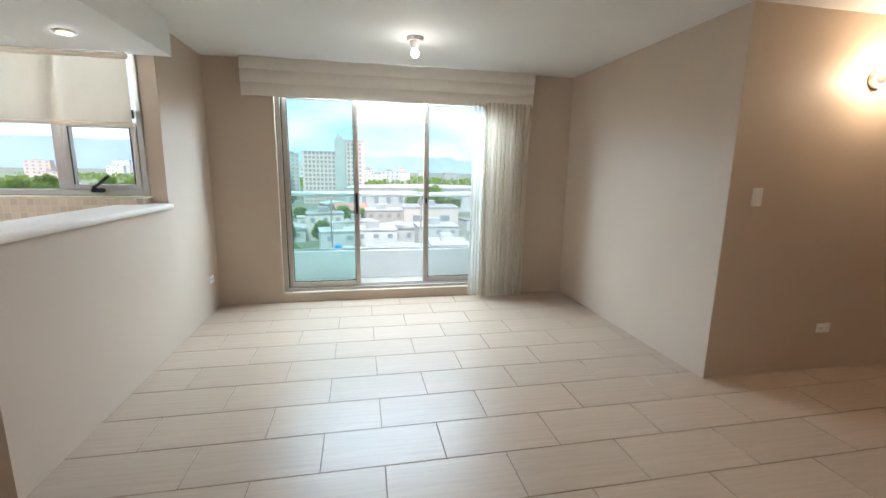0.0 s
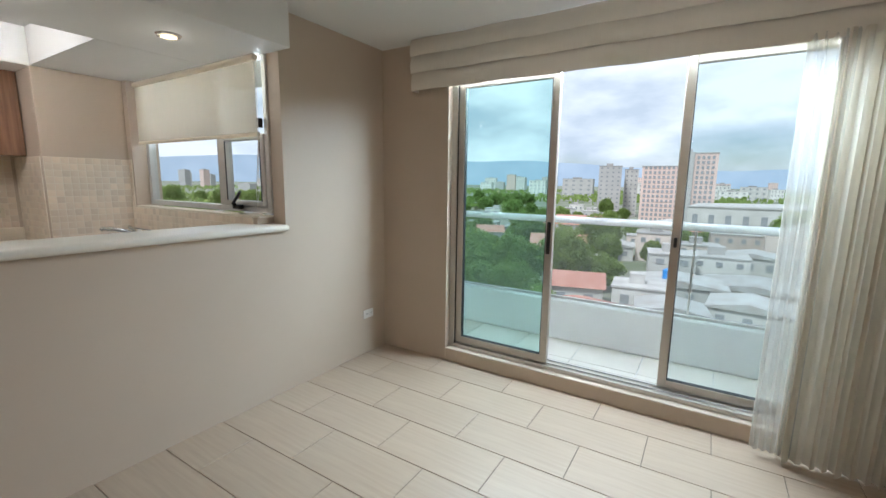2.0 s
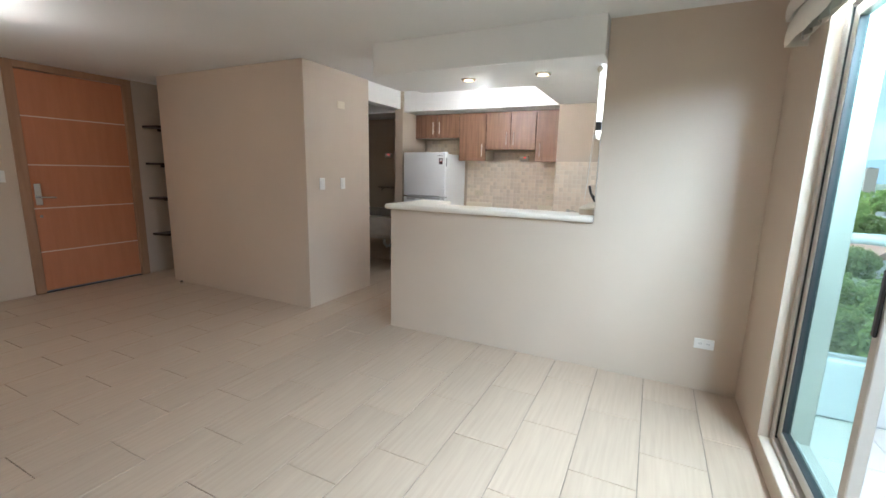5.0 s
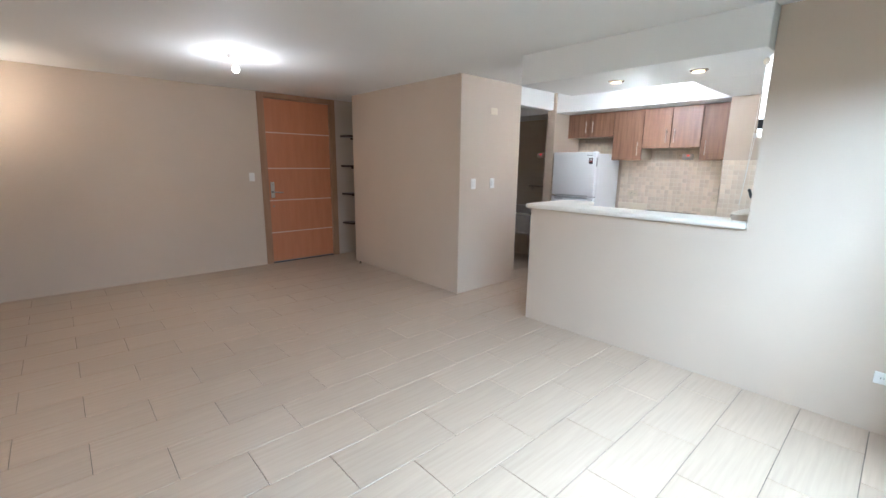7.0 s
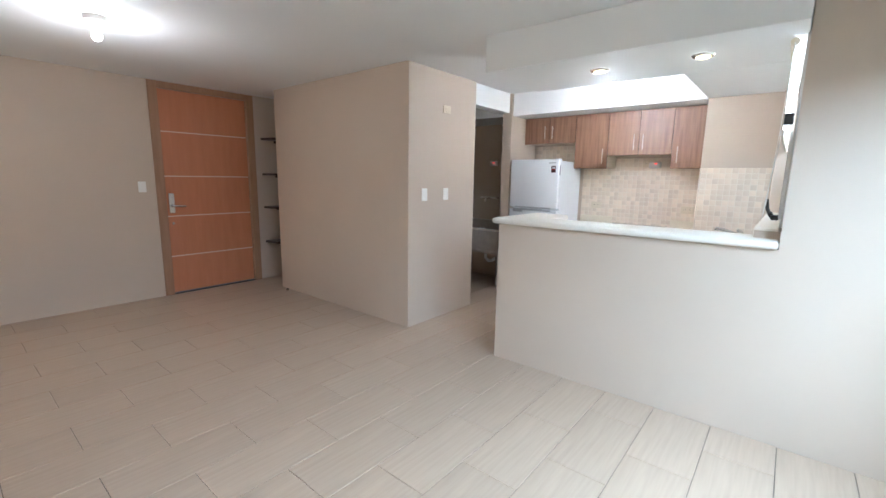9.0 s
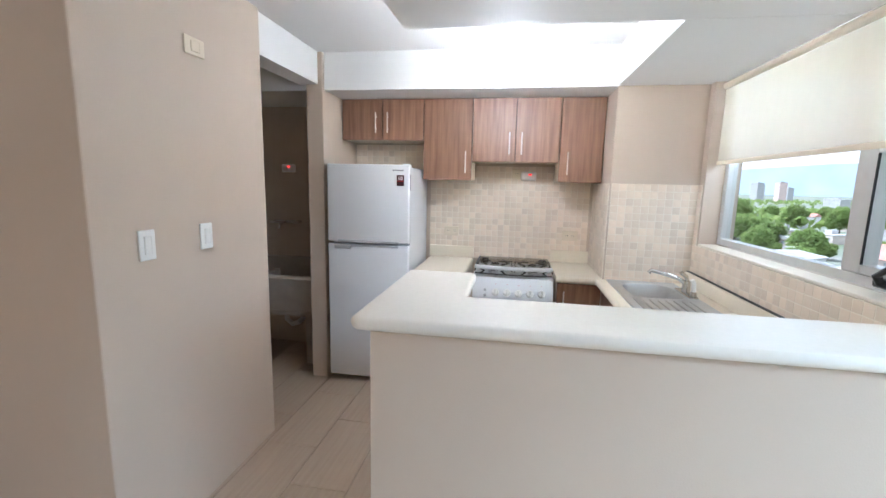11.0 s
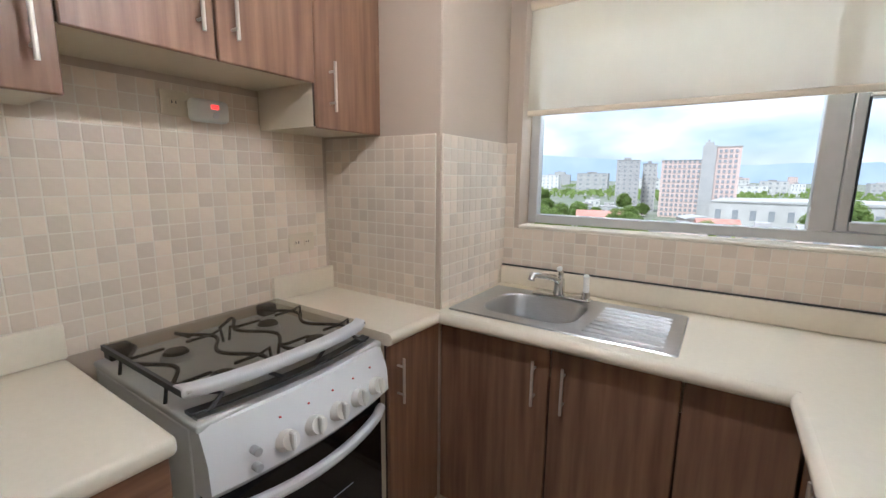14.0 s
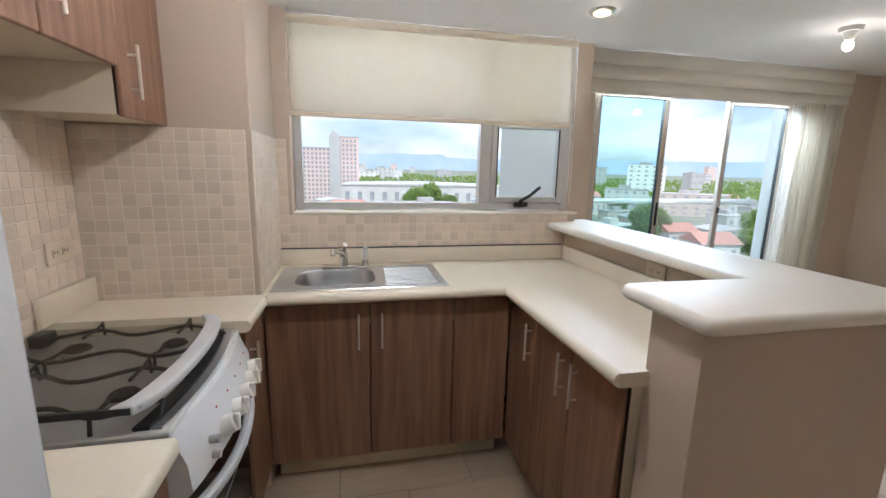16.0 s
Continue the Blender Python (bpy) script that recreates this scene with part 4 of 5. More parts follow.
bmesh.ops.bevel(b, geom=[e for e in b.edges if abs(e.verts[0].co.z - e.verts[1].co.z) < 1e-5], offset=0.009, segments=3, affect="EDGES", profile=0.5)
part("lid_grip", b, M_SILVER, lid, "silver curved lid edge", True)
part("lid_edge", box(XK + 0.08, XS - 0.06, Y0 + 0.004, Y0 + 0.013, 0.917, 0.932), M_BLACK, lid)
for y in (Y0 + 0.02, Y1 - 0.08):
    part("lid_hinge", box(XK + 0.04, XK + 0.085, y, y + 0.06, 0.876, 0.915, 0.005), M_BLACK, st)

# ---- laundry corner ----
ls = thing("laundry_sink", (-3.66, 0.3, 0.0), "worn concrete laundry sink on short walls", "sink")
part("basin_floor", box(-3.915, -3.40, -0.55, 0.84, 0.43, 0.47), M_STONE, ls)
part("front", box(-3.43, -3.395, -0.55, 0.84, 0.4702, 0.735, 0.008, 2), M_STONE, ls)
part("back", box(-3.915, -3.84, -0.55, 0.84, 0.4702, 0.83), M_STONE, ls)
for y0, y1, z1 in ((-0.55, -0.50, 0.735), (0.79, 0.84, 0.735), (0.22, 0.27, 0.72)):
    part("divider", box(-3.839, -3.431, y0, y1, 0.4702, z1), M_STONE, ls)
part("washboard", prism([(-3.84, 0.70), (-3.43, 0.60), (-3.43, 0.575), (-3.84, 0.675)], -0.50, 0.22, "y"), M_STONE, ls)
part("rim", box(-3.445, -3.385, -0.55, 0.845, 0.7355, 0.755, 0.008, 2), M_TOP, ls, "pale worn front rim")
for y in (-0.5, 0.75):
    part("support", box(-3.90, -3.46, y - 0.04, y + 0.04, 0.0, 0.429), M_STONE, ls)
part("trap", tube([(-3.62, 0.45, 0.43), (-3.62, 0.45, 0.32), (-3.62, 0.50, 0.28), (-3.62, 0.56, 0.30), (-3.70, 0.58, 0.33), (-3.90, 0.58, 0.33)], 0.022, 10), M_PLASTIC, ls, "white drain pipe", True)
ft = thing("laundry_tap", (XK, 0.33, 1.15), "old metal laundry mixer tap on the wall", "tap")
part("bar", rod((XK + 0.05, 0.22, 1.15), (XK + 0.05, 0.44, 1.15), 0.016, 12), M_CHROME, ft, soft=True)
part("spout", tube([(XK, 0.33, 1.15), (XK + 0.10, 0.33, 1.15), (XK + 0.17, 0.33, 1.13), (XK + 0.18, 0.33, 1.10)], 0.012, 10), M_CHROME, ft, soft=True)
for y in (0.22, 0.44):
    part("handle", join(rod((XK, y, 1.15), (XK + 0.09, y, 1.15), 0.013, 10), rod((XK + 0.09, y - 0.03, 1.15), (XK + 0.09, y + 0.03, 1.15), 0.008, 8)), M_CHROME, ft, soft=True)

# ---- outside: ground, hills, city ----
GZ = -22.0
M_GROUND = mat("town_ground", (0.10, 0.13, 0.06), (0.26, 0.25, 0.22), 0.035, 0.95, detail=6)
M_LEAF = mat("tree_leaves", (0.135, 0.20, 0.06), (0.22, 0.285, 0.095), 0.35, 0.75, vary=0.25, spec=0.2)
ln, ll = M_LEAF.node_tree.nodes, M_LEAF.node_tree.links
l_tr, l_mix = ln.new("ShaderNodeBsdfTranslucent"), ln.new("ShaderNodeMixShader")
l_tr.inputs[0].default_value, l_mix.inputs[0].default_value = (0.36, 0.44, 0.13, 1), 0.5
ll.new(ln["Principled BSDF"].outputs[0], l_mix.inputs[1])
ll.new(l_tr.outputs[0], l_mix.inputs[2])
ll.new(l_mix.outputs[0], ln["Material Output"].inputs[0])
M_BARK = mat("bark", (0.10, 0.075, 0.05), (0.07, 0.05, 0.035), 3, 0.9)
M_HW = mat("house_white", (0.62, 0.60, 0.57), (0.50, 0.48, 0.45), 0.15, 0.85, vary=0.2)
M_HP = mat("house_pale_pink", (0.60, 0.50, 0.44), (0.50, 0.42, 0.37), 0.15, 0.85, vary=0.2)
M_HF = mat("weathered_flat_roof", (0.46, 0.44, 0.42), (0.30, 0.28, 0.27), 0.25, 0.9, vary=0.25)
M_HR = mat("clay_roof", (0.36, 0.16, 0.12), (0.46, 0.25, 0.20), 0.5, 0.85, vary=0.15)
M_HG = mat("grey_sheet_roof", (0.42, 0.42, 0.41), (0.30, 0.27, 0.25), 0.3, 0.6, vary=0.2)
M_PINK = mat("brick_tower", (0.66, 0.50, 0.44), (0.60, 0.46, 0.41), 0.12, 0.9)
M_ORANGE = mat("orange_house_paint", (0.60, 0.25, 0.14), (0.55, 0.22, 0.12), 0.3, 0.85)
M_CONC = mat("raw_concrete", (0.45, 0.43, 0.41), (0.38, 0.37, 0.36), 0.2, 0.9)
M_GLZ = mat("grey_glazing", (0.24, 0.25, 0.26), (0.32, 0.33, 0.34), 0.5, 0.25)
M_HAZE = bpy.data.materials.new("hazy_hills")
M_HAZE.use_nodes = True
hn = M_HAZE.node_tree.nodes
hn["Principled BSDF"].inputs["Base Color"].default_value = (0.02, 0.03, 0.05, 1)
hz, hr, hcoord = hn.new("ShaderNodeTexNoise"), hn.new("ShaderNodeValToRGB"), hn.new("ShaderNodeTexCoord")
hz.inputs["Scale"].default_value, hz.inputs["Detail"].default_value = 0.004, 6
hr.color_ramp.elements[0].position, hr.color_ramp.elements[0].color = 0.35, (0.45, 0.55, 0.67, 1)
hr.color_ramp.elements[1].position, hr.color_ramp.elements[1].color = 0.7, (0.56, 0.65, 0.76, 1)
for a, b in ((hcoord.outputs["Object"], hz.inputs["Vector"]), (hz.outputs["Fac"], hr.inputs[0]), (hr.outputs[0], hn["Principled BSDF"].inputs["Emission Color"])):
    M_HAZE.node_tree.links.new(a, b)
hn["Principled BSDF"].inputs["Emission Strength"].default_value = 0.85

structure("ground", rod((0, 0, GZ - 0.5), (0, 0, GZ), 4700, 64), M_GROUND, "town ground with streets and green", "ground")
hb = bmesh.new()
prev = None
for i in range(241):
    a = radians(-110 + 220 * i / 240)
    top = 135 + 75 * math.exp(-((math.degrees(a) + 26) / 16) ** 2) + 90 * math.exp(-((math.degrees(a) + 55) / 11) ** 2) + 30 * noise.noise((i * 0.045, 3, 0)) + 14 * noise.noise((i * 0.17, 0, 0))
    if math.degrees(a) > 12:
        top *= 0.75
    col = [hb.verts.new((4300 * math.sin(a), 4300 * math.cos(a), z)) for z in (GZ, top)]
    if prev:
        hb.faces.new((prev[0], col[0], col[1], prev[1]))
    prev = col
structure("backdrop", hb, M_HAZE, "hazy blue mountain range on the horizon", "mountains")

rnd = random.Random(7)


def tree_meshes(seed, leaves, h, r):
    """A tapered trunk with limbs, and a crown of many small leaf clumps."""
    q = random.Random(seed)
    limbs = [rod((0, 0, 0), (0.1, 0, h * 0.55), 0.35, 8, 0.2)]
    lumps = []
    for k in range(24):
        a, v = k * 2.4 + 0.5 * q.random(), -0.75 + 1.7 * ((k + 0.5) / 24)
        w = math.sqrt(max(0.0, 1 - v * v * 0.95)) * (0.6 + 0.4 * q.random())
        lumps.append((Vector((r * 0.8 * w * math.cos(a), r * 0.8 * w * math.sin(a), h * (0.56 + 0.32 * v))), r * (0.24 + 0.16 * q.random())))
    for c, _ in lumps[::3]:
        limbs.append(rod((0.05, 0, min(c.z * 0.7, h * 0.5)), c, 0.14, 6, 0.05))
    verts, faces = [], []
    for k in range(leaves):
        c, lr = lumps[k % len(lumps)]
        d = Vector((q.gauss(0, 1), q.gauss(0, 1), q.gauss(0, 1))).normalized()
        p = c + d * lr * (0.55 + 0.55 * q.random())
        s = 0.13 + 0.2 * q.random()
        tilt = (d + Vector((q.gauss(0, 0.45), q.gauss(0, 0.45), q.gauss(0, 0.45) + 0.3))).to_track_quat("Z", "Y").to_matrix()
        i = len(verts)
        verts += [tuple(p + tilt @ Vector(v) * s) for v in ((-1, -0.6, 0), (1, -0.6, 0.2), (0.9, 0.7, -0.2), (-0.8, 0.8, 0.3))]
        faces.append((i, i + 1, i + 2, i + 3))
    me = bpy.data.meshes.new("crown")
    me.from_pydata(verts, [], faces)
    me.materials.append(M_LEAF)
    return join(*limbs), me


protos = []
for k in range(4):
    tb, cm = tree_meshes(k + 3, 7000, 9 + k, 4.2 + 0.5 * k)
    t = thing("tree", (0, 0, 0), "leafy green town tree with a broad crown", "tree", "town trees")
    part("trunk", tb, M_BARK, t)
    c = new("crown", cm)
    c.parent = t
    protos.append(t)
spots = []


def plant(x, y, s):
    k = len(spots)
    m = Matrix.Translation((x, y, GZ)) @ pose(0, 0, 0, 0, 0, rnd.random() * 360)
    if k < 4:
        t = protos[k]
        t.matrix_basis = m
    else:
        t = copy_thing(protos[k % 4], m)
    t.scale = (s, s, s * (0.85 + 0.3 * rnd.random()))
    spots.append((x, y))


def polar(az, d):
    return d * math.sin(radians(az)), d * math.cos(radians(az))


for az0, az1, d0, d1, n, s0, s1 in ((-84, -36, 58, 98, 34, 0.8, 1.15), (-44, -17, 62, 72, 10, 0.6, 0.85), (-36, -17, 72, 104, 12, 0.9, 1.2), (-17, -9, 96, 128, 5, 0.8, 1.2), (-84, -8, 110, 330, 85, 0.7, 1.25), (7, 10, 200, 225, 3, 1.0, 1.4), (8, 52, 130, 330, 30, 0.8, 1.3), (-12, 2, 115, 260, 9, 0.6, 0.9), (-84, -20, 330, 480, 50, 1.1, 1.6)):
    for k in range(n):
        x, y = polar(az0 + (az1 - az0) * rnd.random(), d0 + (d1 - d0) * rnd.random())
        plant(x, y, s0 + (s1 - s0) * rnd.random())

# far woods, one sheet of clumps
verts, faces = [], []
for k in range(20000):
    az, d = -85 + 145 * rnd.random(), 340 + 900 * rnd.random() ** 1.5
    if -3 < az < 14 and d < 420:
        continue
    x, y = polar(az, d)
    if noise.noise((x * 0.006, y * 0.006, 2)) < -0.08:
        continue
    p = Vector((x, y, GZ + 1 + 7 * rnd.random() ** 0.6))
    s = 1.4 + 1.8 * rnd.random()
    m = Euler((rnd.random() * 6, rnd.random() * 6, rnd.random() * 6)).to_matrix()
    i = len(verts)
    verts += [tuple(p + m @ Vector(v) * s) for v in ((-1, -0.6, 0), (1, -0.6, 0.2), (0.9, 0.7, -0.2), (-0.8, 0.8, 0.3))]
    faces.append((i, i + 1, i + 2, i + 3))
me = bpy.data.meshes.new("far_woods")
me.from_pydata(verts, [], faces)
me.materials.append(M_LEAF)
tagged(new("far_woods", me), "green woods between the far houses", "woods", kind="stuff")

unit = bpy.data.meshes.new("window")
wb = box(-0.5, 0.5, -0.12, 0.06, -0.5, 0.5)
wb.to_mesh(unit)
wb.free()
unit.materials.append(M_GLZ)


def pane_at(parent, x, y, z, w, h):
    o = new("window", unit)
    o.parent = parent
    o.location, o.scale = (x, y, z), (w, 1, h)


def house(x, y, w, d, h, roof, turn, label, wall=None, name="house", rows=None, cols=None):
    t = thing(name, (x, y, GZ), label, "building", "town houses")
    wmat = wall or (M_HP if int(x * 7 + y) % 3 == 0 else M_HW)

    def child(nm, bm, m):
        me = bpy.data.meshes.new(nm)
        bm.to_mesh(me)
        bm.free()
        me.materials.append(m)
        o = new(nm, me)
        o.parent = t
        return o
    child("wall", box(-w / 2, w / 2, -d / 2, d / 2, 0, h), wmat)
    if roof == "flat":
        child("roof", join(box(-w / 2 - 0.2, w / 2 + 0.2, -d / 2 - 0.2, d / 2 + 0.2, h, h + 0.35), box(-w * 0.2, w * 0.1, -d * 0.1, d * 0.25, h + 0.35, h + 2.2)), M_HF)
    elif roof == "sheet":
        child("roof", prism([(-w / 2 - 0.4, h), (w / 2 + 0.4, h), (w / 2 + 0.4, h + 0.3), (0, h + 1.3), (-w / 2 - 0.4, h + 0.3)], -d / 2 - 0.4, d / 2 + 0.4, "y"), M_HG)
    elif roof == "hip":
        eave = [(-w / 2 - 0.6, -d / 2 - 0.6), (w / 2 + 0.6, -d / 2 - 0.6), (w / 2 + 0.6, d / 2 + 0.6), (-w / 2 - 0.6, d / 2 + 0.6)]
        child("roof", loft([(eave, h), (eave, h + 0.25), ([(-w / 2 + d / 2, -0.02), (w / 2 - d / 2, -0.02), (w / 2 - d / 2, 0.02), (-w / 2 + d / 2, 0.02)], h + d * 0.26)]), M_HR)
        child("terrace_roof", box(-w * 0.1, w / 2 + 4.5, d / 2 - 2.5, d / 2 + 3, 0, h - 0.5), M_HR)
    else:
        child("roof", prism([(-d / 2 - 0.6, h), (d / 2 + 0.6, h), (0, h + d * 0.28)], -w / 2 - 0.5, w / 2 + 0.5, "x"), M_HR)
    rows = rows or max(1, int(h // 3))
    cols = cols or max(2, int(w // 3.5))
    for r in range(rows):
        for c in range(cols):
            pane_at(t, -w / 2 + (c + 0.5) * w / cols, -d / 2, (r + 0.55) * h / rows, w / cols * 0.34, h / rows * 0.36)
    t.rotation_euler.z = radians(turn)
    return t


# houses that stand out
house(-26, 61, 13, 10, 4.2, "hip", 24, "low house with a red clay tile roof", name="red_roof_house")
house(-15, 67, 11, 9, 4.0, "hip", 14, "low house with a red clay tile roof", name="red_roof_house")
house(-36, 55, 7, 6, 3.8, "sheet", 30, "small house with a pale sheet roof")
house(-3, 78, 10, 8, 3.6, "sheet", 8, "low house with a worn grey sheet roof")
house(8, 86, 11, 9, 3.8, "sheet", -5, "low house with a worn grey sheet roof")
house(-9, 88, 9, 8, 4.6, "flat", 6, "small white flat-roofed house")
house(-20, 84, 10, 8, 4.4, "clay", 14, "small house with a red tile roof")
house(-34, 118, 14, 11, 6.5, "clay", 16, "orange painted house with a red tile roof", M_ORANGE)
house(-26, 108, 11, 9, 5.5, "flat", 12, "white flat-roofed town house")
house(-3, 98, 16, 10, 4.0, "sheet", 4, "workshop with a rusty grey sheet roof")
house(10, 104, 18, 12, 3.6, "sheet", -6, "workshop with a grey sheet roof")
house(-6, 118, 10, 9, 7.0, "flat", 8, "white flat-roofed town house")
house(4, 124, 12, 10, 6.5, "flat", 2, "white flat-roofed town house")
house(-1, 148, 11, 9, 6.0, "flat", 5, "white flat-roofed town house")
house(12, 140, 12, 10, 5.0, "sheet", -8, "low house with a grey sheet roof")
house(9, 168, 14, 11, 8.0, "flat", 3, "white town house with a roof terrace")
house(-4, 186, 13, 10, 6.5, "clay", 10, "town house with a red tile roof")
house(-12, 150, 12, 10, 8.5, "flat", 6, "white town house with small windows")
house(26, 160, 20, 16, 10, "flat", -4, "long white building with a blank front", cols=2, rows=1)
house(-42, 170, 16, 12, 8, "clay", 12, "town house with an orange roof")
house(42, 265, 96, 50, 13, "sheet", -5, "long white warehouse with a pale sheet roof", name="warehouse", rows=1, cols=14)
tank = thing("water_tank", (-5.0, 95.5, GZ + 5.3), "blue plastic water tank on a roof", "tank")
M_BLUE = mat("blue_plastic", (0.02, 0.22, 0.60), (0.02, 0.19, 0.54), 2, 0.5)
part("drum", rod((-5.0, 95.5, GZ + 4.8), (-5.0, 95.5, GZ + 6.7), 0.85, 18), M_BLUE, tank)
part("lid", rod((-5.0, 95.5, GZ + 6.7), (-5.0, 95.5, GZ + 6.95), 0.7, 18, 0.4), M_BLUE, tank)

# brick tower still under construction
tw = thing("apartment_tower", (-17, 302, GZ), "tall brick apartment tower under construction", "building")
part("wall", join(box(-37, -16, 298, 318, GZ, 12.5), box(-9, 3, 298, 318, GZ, 20)), M_PINK, tw)
part("stair_core", join(box(-16, -9, 297, 318, GZ, 21), box(-15.2, -11, 299, 310, 21, 23), box(-14, -13, 300, 304, 23, 24.5)), M_CONC, tw)
part("roof", join(box(-37.3, -16, 297.7, 318, 12.5, 13.1), box(-9, 3.3, 297.7, 318, 20, 20.6)), M_CONC, tw)
me_w = bpy.data.meshes.new("window")
wb = box(-0.7, 0.7, -0.3, 0.15, -0.85, 0.85)
wb.to_mesh(me_w)
wb.free()
me_w.materials.append(M_GLZ)
for x0, n, top in ((-36, 8, 12), (-8.2, 4, 19)):
    f = 0
    while GZ + 2 + f * 2.9 < top:
        for c in range(n):
            o = new("window", me_w)
            o.parent, o.matrix_parent_inverse = tw, Matrix.Translation((17, -302, -GZ))
            o.location = (x0 + 1.2 + c * 2.55, 298, GZ + 2 + f * 2.9)
        f += 1
house(-62, 330, 15, 16, 36, "flat", 10, "grey high-rise apartment building", M_CONC, "apartment_tower", 12, 4)
house(-50, 345, 9, 12, 34, "flat", 10, "pale high-rise apartment building", M_HW, "apartment_tower", 11, 3)

kinds = ("flat", "flat", "clay", "sheet", "flat")
taken = [(-26, 61), (-15, 67), (-34, 118), (-26, 108)]
for k in range(330):
    az, d = -84 + 134 * rnd.random(), 104 + 330 * rnd.random() ** 1.1
    x, y = polar(az, d)
    if (-9 < az < 1 and d > 265) or (1 < az < 22 and d > 190) or (-6 < az < 9 and d < 195) or any((x - a) ** 2 + (y - b) ** 2 < 230 for a, b in taken) or len(taken) > 150:
        continue
    if any((x - a) ** 2 + (y - b) ** 2 < 45 for a, b in spots):
        continue
    taken.append((x, y))
    house(x, y, 9 + 7 * rnd.random(), 8 + 5 * rnd.random(), 3.5 + 4 * rnd.random(), kinds[k % 5], -az * 0.3 + 20 * rnd.random(), ("white flat-roofed town house", "white flat-roofed town house", "town house with a red tile roof", "town house with a sheet roof", "white flat-roofed town house")[k % 5], rows=1 if d > 240 else None, cols=3 if d > 240 else None)
for k in range(70):
    az, d = -80 + 135 * rnd.random(), 600 + 1300 * rnd.random()
    x, y = polar(az, d)
    hgt = (18 + 26 * rnd.random()) * (1.0 if d > 900 else 0.75)
    house(x, y, 16 + 26 * rnd.random(), 14, hgt, "flat", 10 * rnd.random(), "pale far apartment block", (M_HW, M_CONC, M_PINK)[k % 3] if k % 4 else M_HW, "apartment_block", max(3, int(hgt / 6)), 4)
# white apartments seen over the balcony from the kitchen
house(185, 205, 34, 14, 12, "flat", -40, "white four-storey apartment house", name="apartment_block", rows=4, cols=6)
house(150, 215, 22, 14, 14, "flat", -35, "white four-storey apartment house", name="apartment_block", rows=4, cols=5)
house(250, 330, 30, 16, 30, "flat", -35, "pale far apartment tower", name="apartment_tower", rows=8, cols=5)

# ---- tiles last ----
# floor tiles, half-lapped rows
TX, TY = 0.607, 0.3085
fl = bpy.data.objects["floor"]
tile_me = bpy.data.meshes.new("tile")
tb = box(-TX / 2 + 0.0017, TX / 2 - 0.0017, -TY / 2 + 0.0017, TY / 2 - 0.0017, -0.008, 0.0, 0.0018)
tb.to_mesh(tile_me)
tb.free()
tile_me.materials.append(M_TILE)
areas = ((-1.6, 2.35, 2.3, 4.7), (-1.6, 4.9, -1.95, 2.45), (-3.95, -1.6, 0.9, 3.1), (-3.95, -2.4, -0.6, 1.0), (-2.6, -1.5, -1.9, -1.2))
for j in range(-14, 9):
    y = 2.236 + (j + 0.5) * TY
    for i in range(-6, 12):
        x = -1.2 + (i + 0.5) * TX + (TX / 2 if j % 2 else 0)
        if any(a - TX / 2 < x < b + TX / 2 and c - TY / 2 < y < d + TY / 2 for a, b, c, d in areas) and y + TY / 2 < 4.75:
            o = new("tile", tile_me)
            o.parent, o.location = fl, (x, y, 0)
slab = bpy.data.objects["balcony_slab"]
bt_me = bpy.data.meshes.new("tile")
tb = box(-0.2475, 0.2475, -0.2175, 0.2175, -0.035, -0.028, 0.002)
tb.to_mesh(bt_me)
tb.free()
bt_me.materials.append(M_BTILE)
for i in range(8):
    for j in range(2):
        o = new("tile", bt_me)
        o.parent, o.location = slab, (-1.31 + i * 0.5, 5.06 + j * 0.44, 0)

# mosaic tiles on the kitchen walls
P = 0.0485


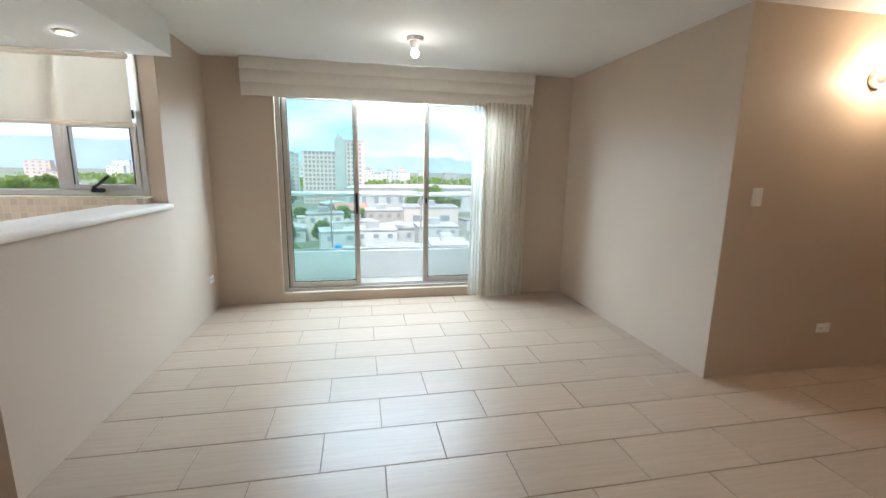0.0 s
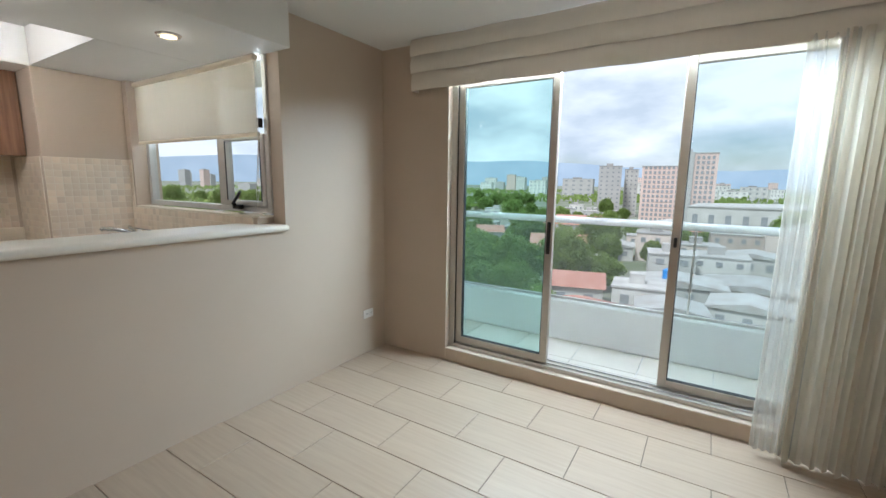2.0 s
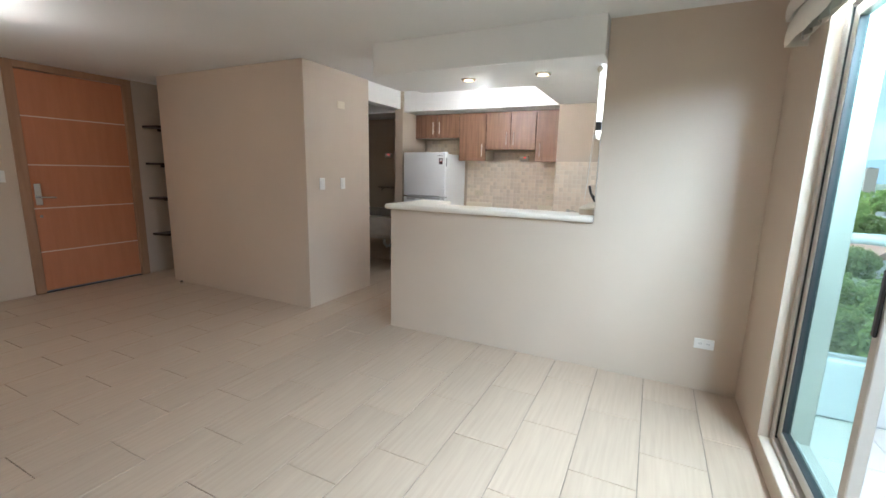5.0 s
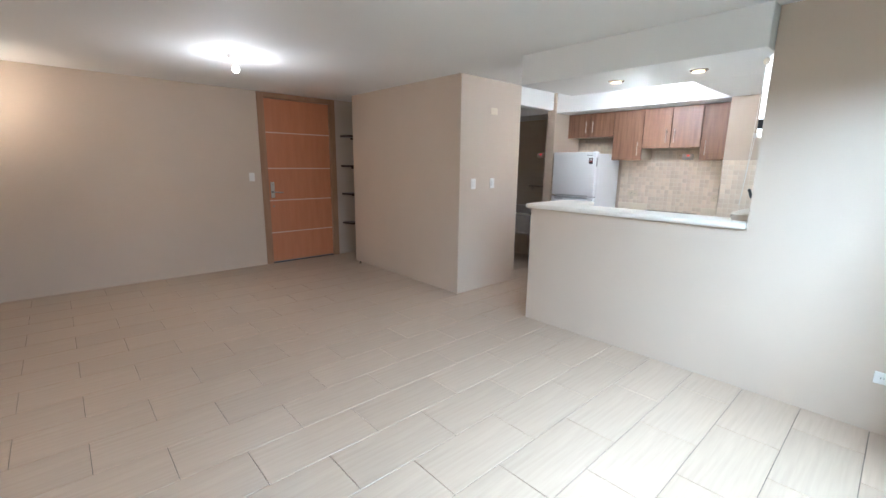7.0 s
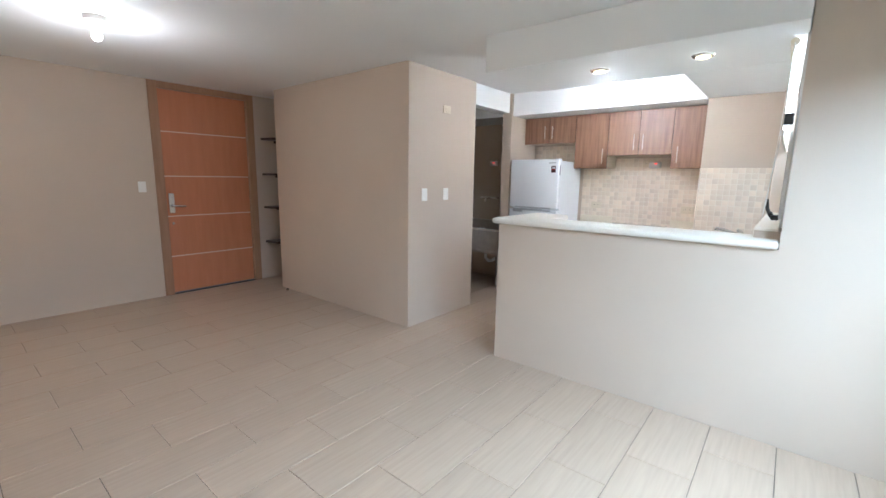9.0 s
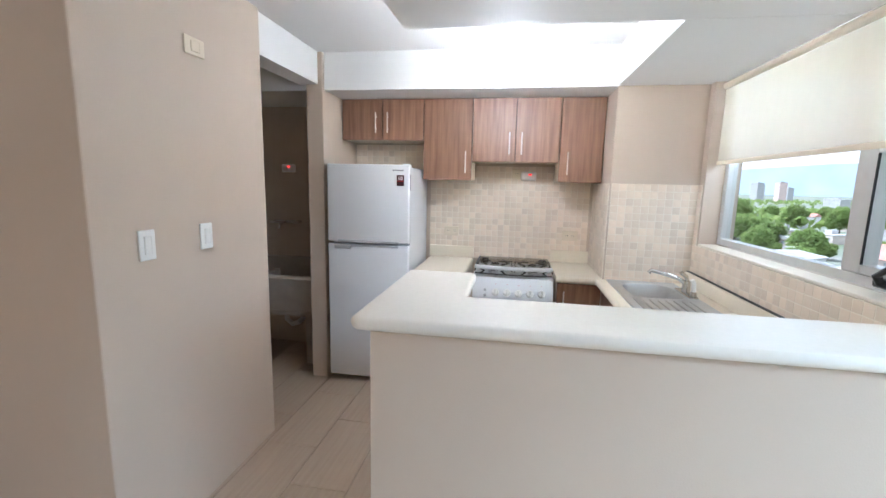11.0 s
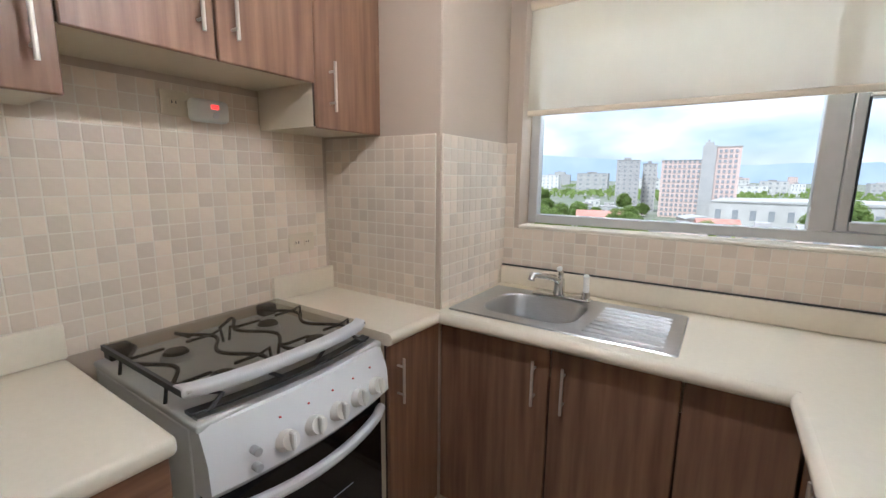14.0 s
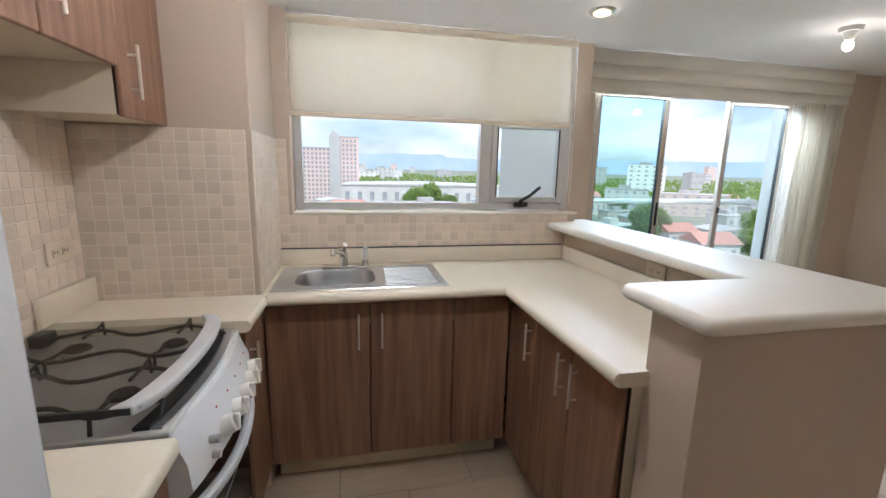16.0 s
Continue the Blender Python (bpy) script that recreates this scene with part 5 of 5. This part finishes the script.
def mosaic(name, origin, u, v, nu, nv, label, near):
    """A panel of small square tiles from origin, nu by nv, with edges along u and v."""
    o0, u, v = Vector(origin), Vector(u), Vector(v)
    w = u.cross(v)
    rot = Matrix((u, v, w)).transposed().to_4x4()
    back = box(0, nu * P, 0, nv * P, -0.001, 0.0055)
    bmesh.ops.transform(back, matrix=Matrix.Translation(o0) @ rot, verts=back.verts[:])
    t = structure(name, back, M_MGROUT, label, "wall tiles")
    me = bpy.data.meshes.new("mosaic_tile")
    tb = box(-P / 2 + 0.0017, P / 2 - 0.0017, -P / 2 + 0.0017, P / 2 - 0.0017, 0.0, 0.0062, 0.0008)
    bmesh.ops.transform(tb, matrix=rot, verts=tb.verts[:])
    tb.to_mesh(me)
    tb.free()
    me.materials.append(M_MOSAIC)
    for i in range(nu):
        for j in range(nv):
            if near(i, j):
                o = new("mosaic_tile", me)
                o.parent = t
                o.location = o0 + u * (i + 0.5) * P + v * (j + 0.5) * P
    return t


# back wall: the stretch above the worktops and behind the stove
mosaic("wall_tiles_back", (XK, 1.655, 0.90), (0, 1, 0), (0, 0, 1), 27, 14, "beige mosaic tiles behind the stove", lambda i, j: True)
mosaic("wall_tiles_fridge", (XK, 0.99, 1.55), (0, 1, 0), (0, 0, 1), 13, 6, "beige mosaic tiles above the fridge", lambda i, j: True)
mosaic("wall_tiles_hood", (XK, 2.04, 0.90 + 14 * P), (0, 1, 0), (0, 0, 1), 13, 2, "beige mosaic tiles under the cabinets", lambda i, j: True)
mosaic("wall_tiles_column", (XK, 2.992, 0.872), (1, 0, 0), (0, 0, 1), 12, 14, "beige mosaic tiles on the column", lambda i, j: True)
mosaic("wall_tiles_column_side", (-3.318, 3.0, 0.872), (0, 1, 0), (0, 0, 1), 11, 14, "pale mosaic tiles on the side of the column", lambda i, j: True)
mosaic("wall_tiles_window", (-3.315, YW, 0.971), (1, 0, 0), (0, 0, 1), 34, 4, "beige mosaic tiles under the window", lambda i, j: True)
mosaic("wall_tiles_pier", (-3.315, YW, 0.971 + 4 * P), (1, 0, 0), (0, 0, 1), 1, 8, "mosaic tiles beside the window", lambda i, j: True)
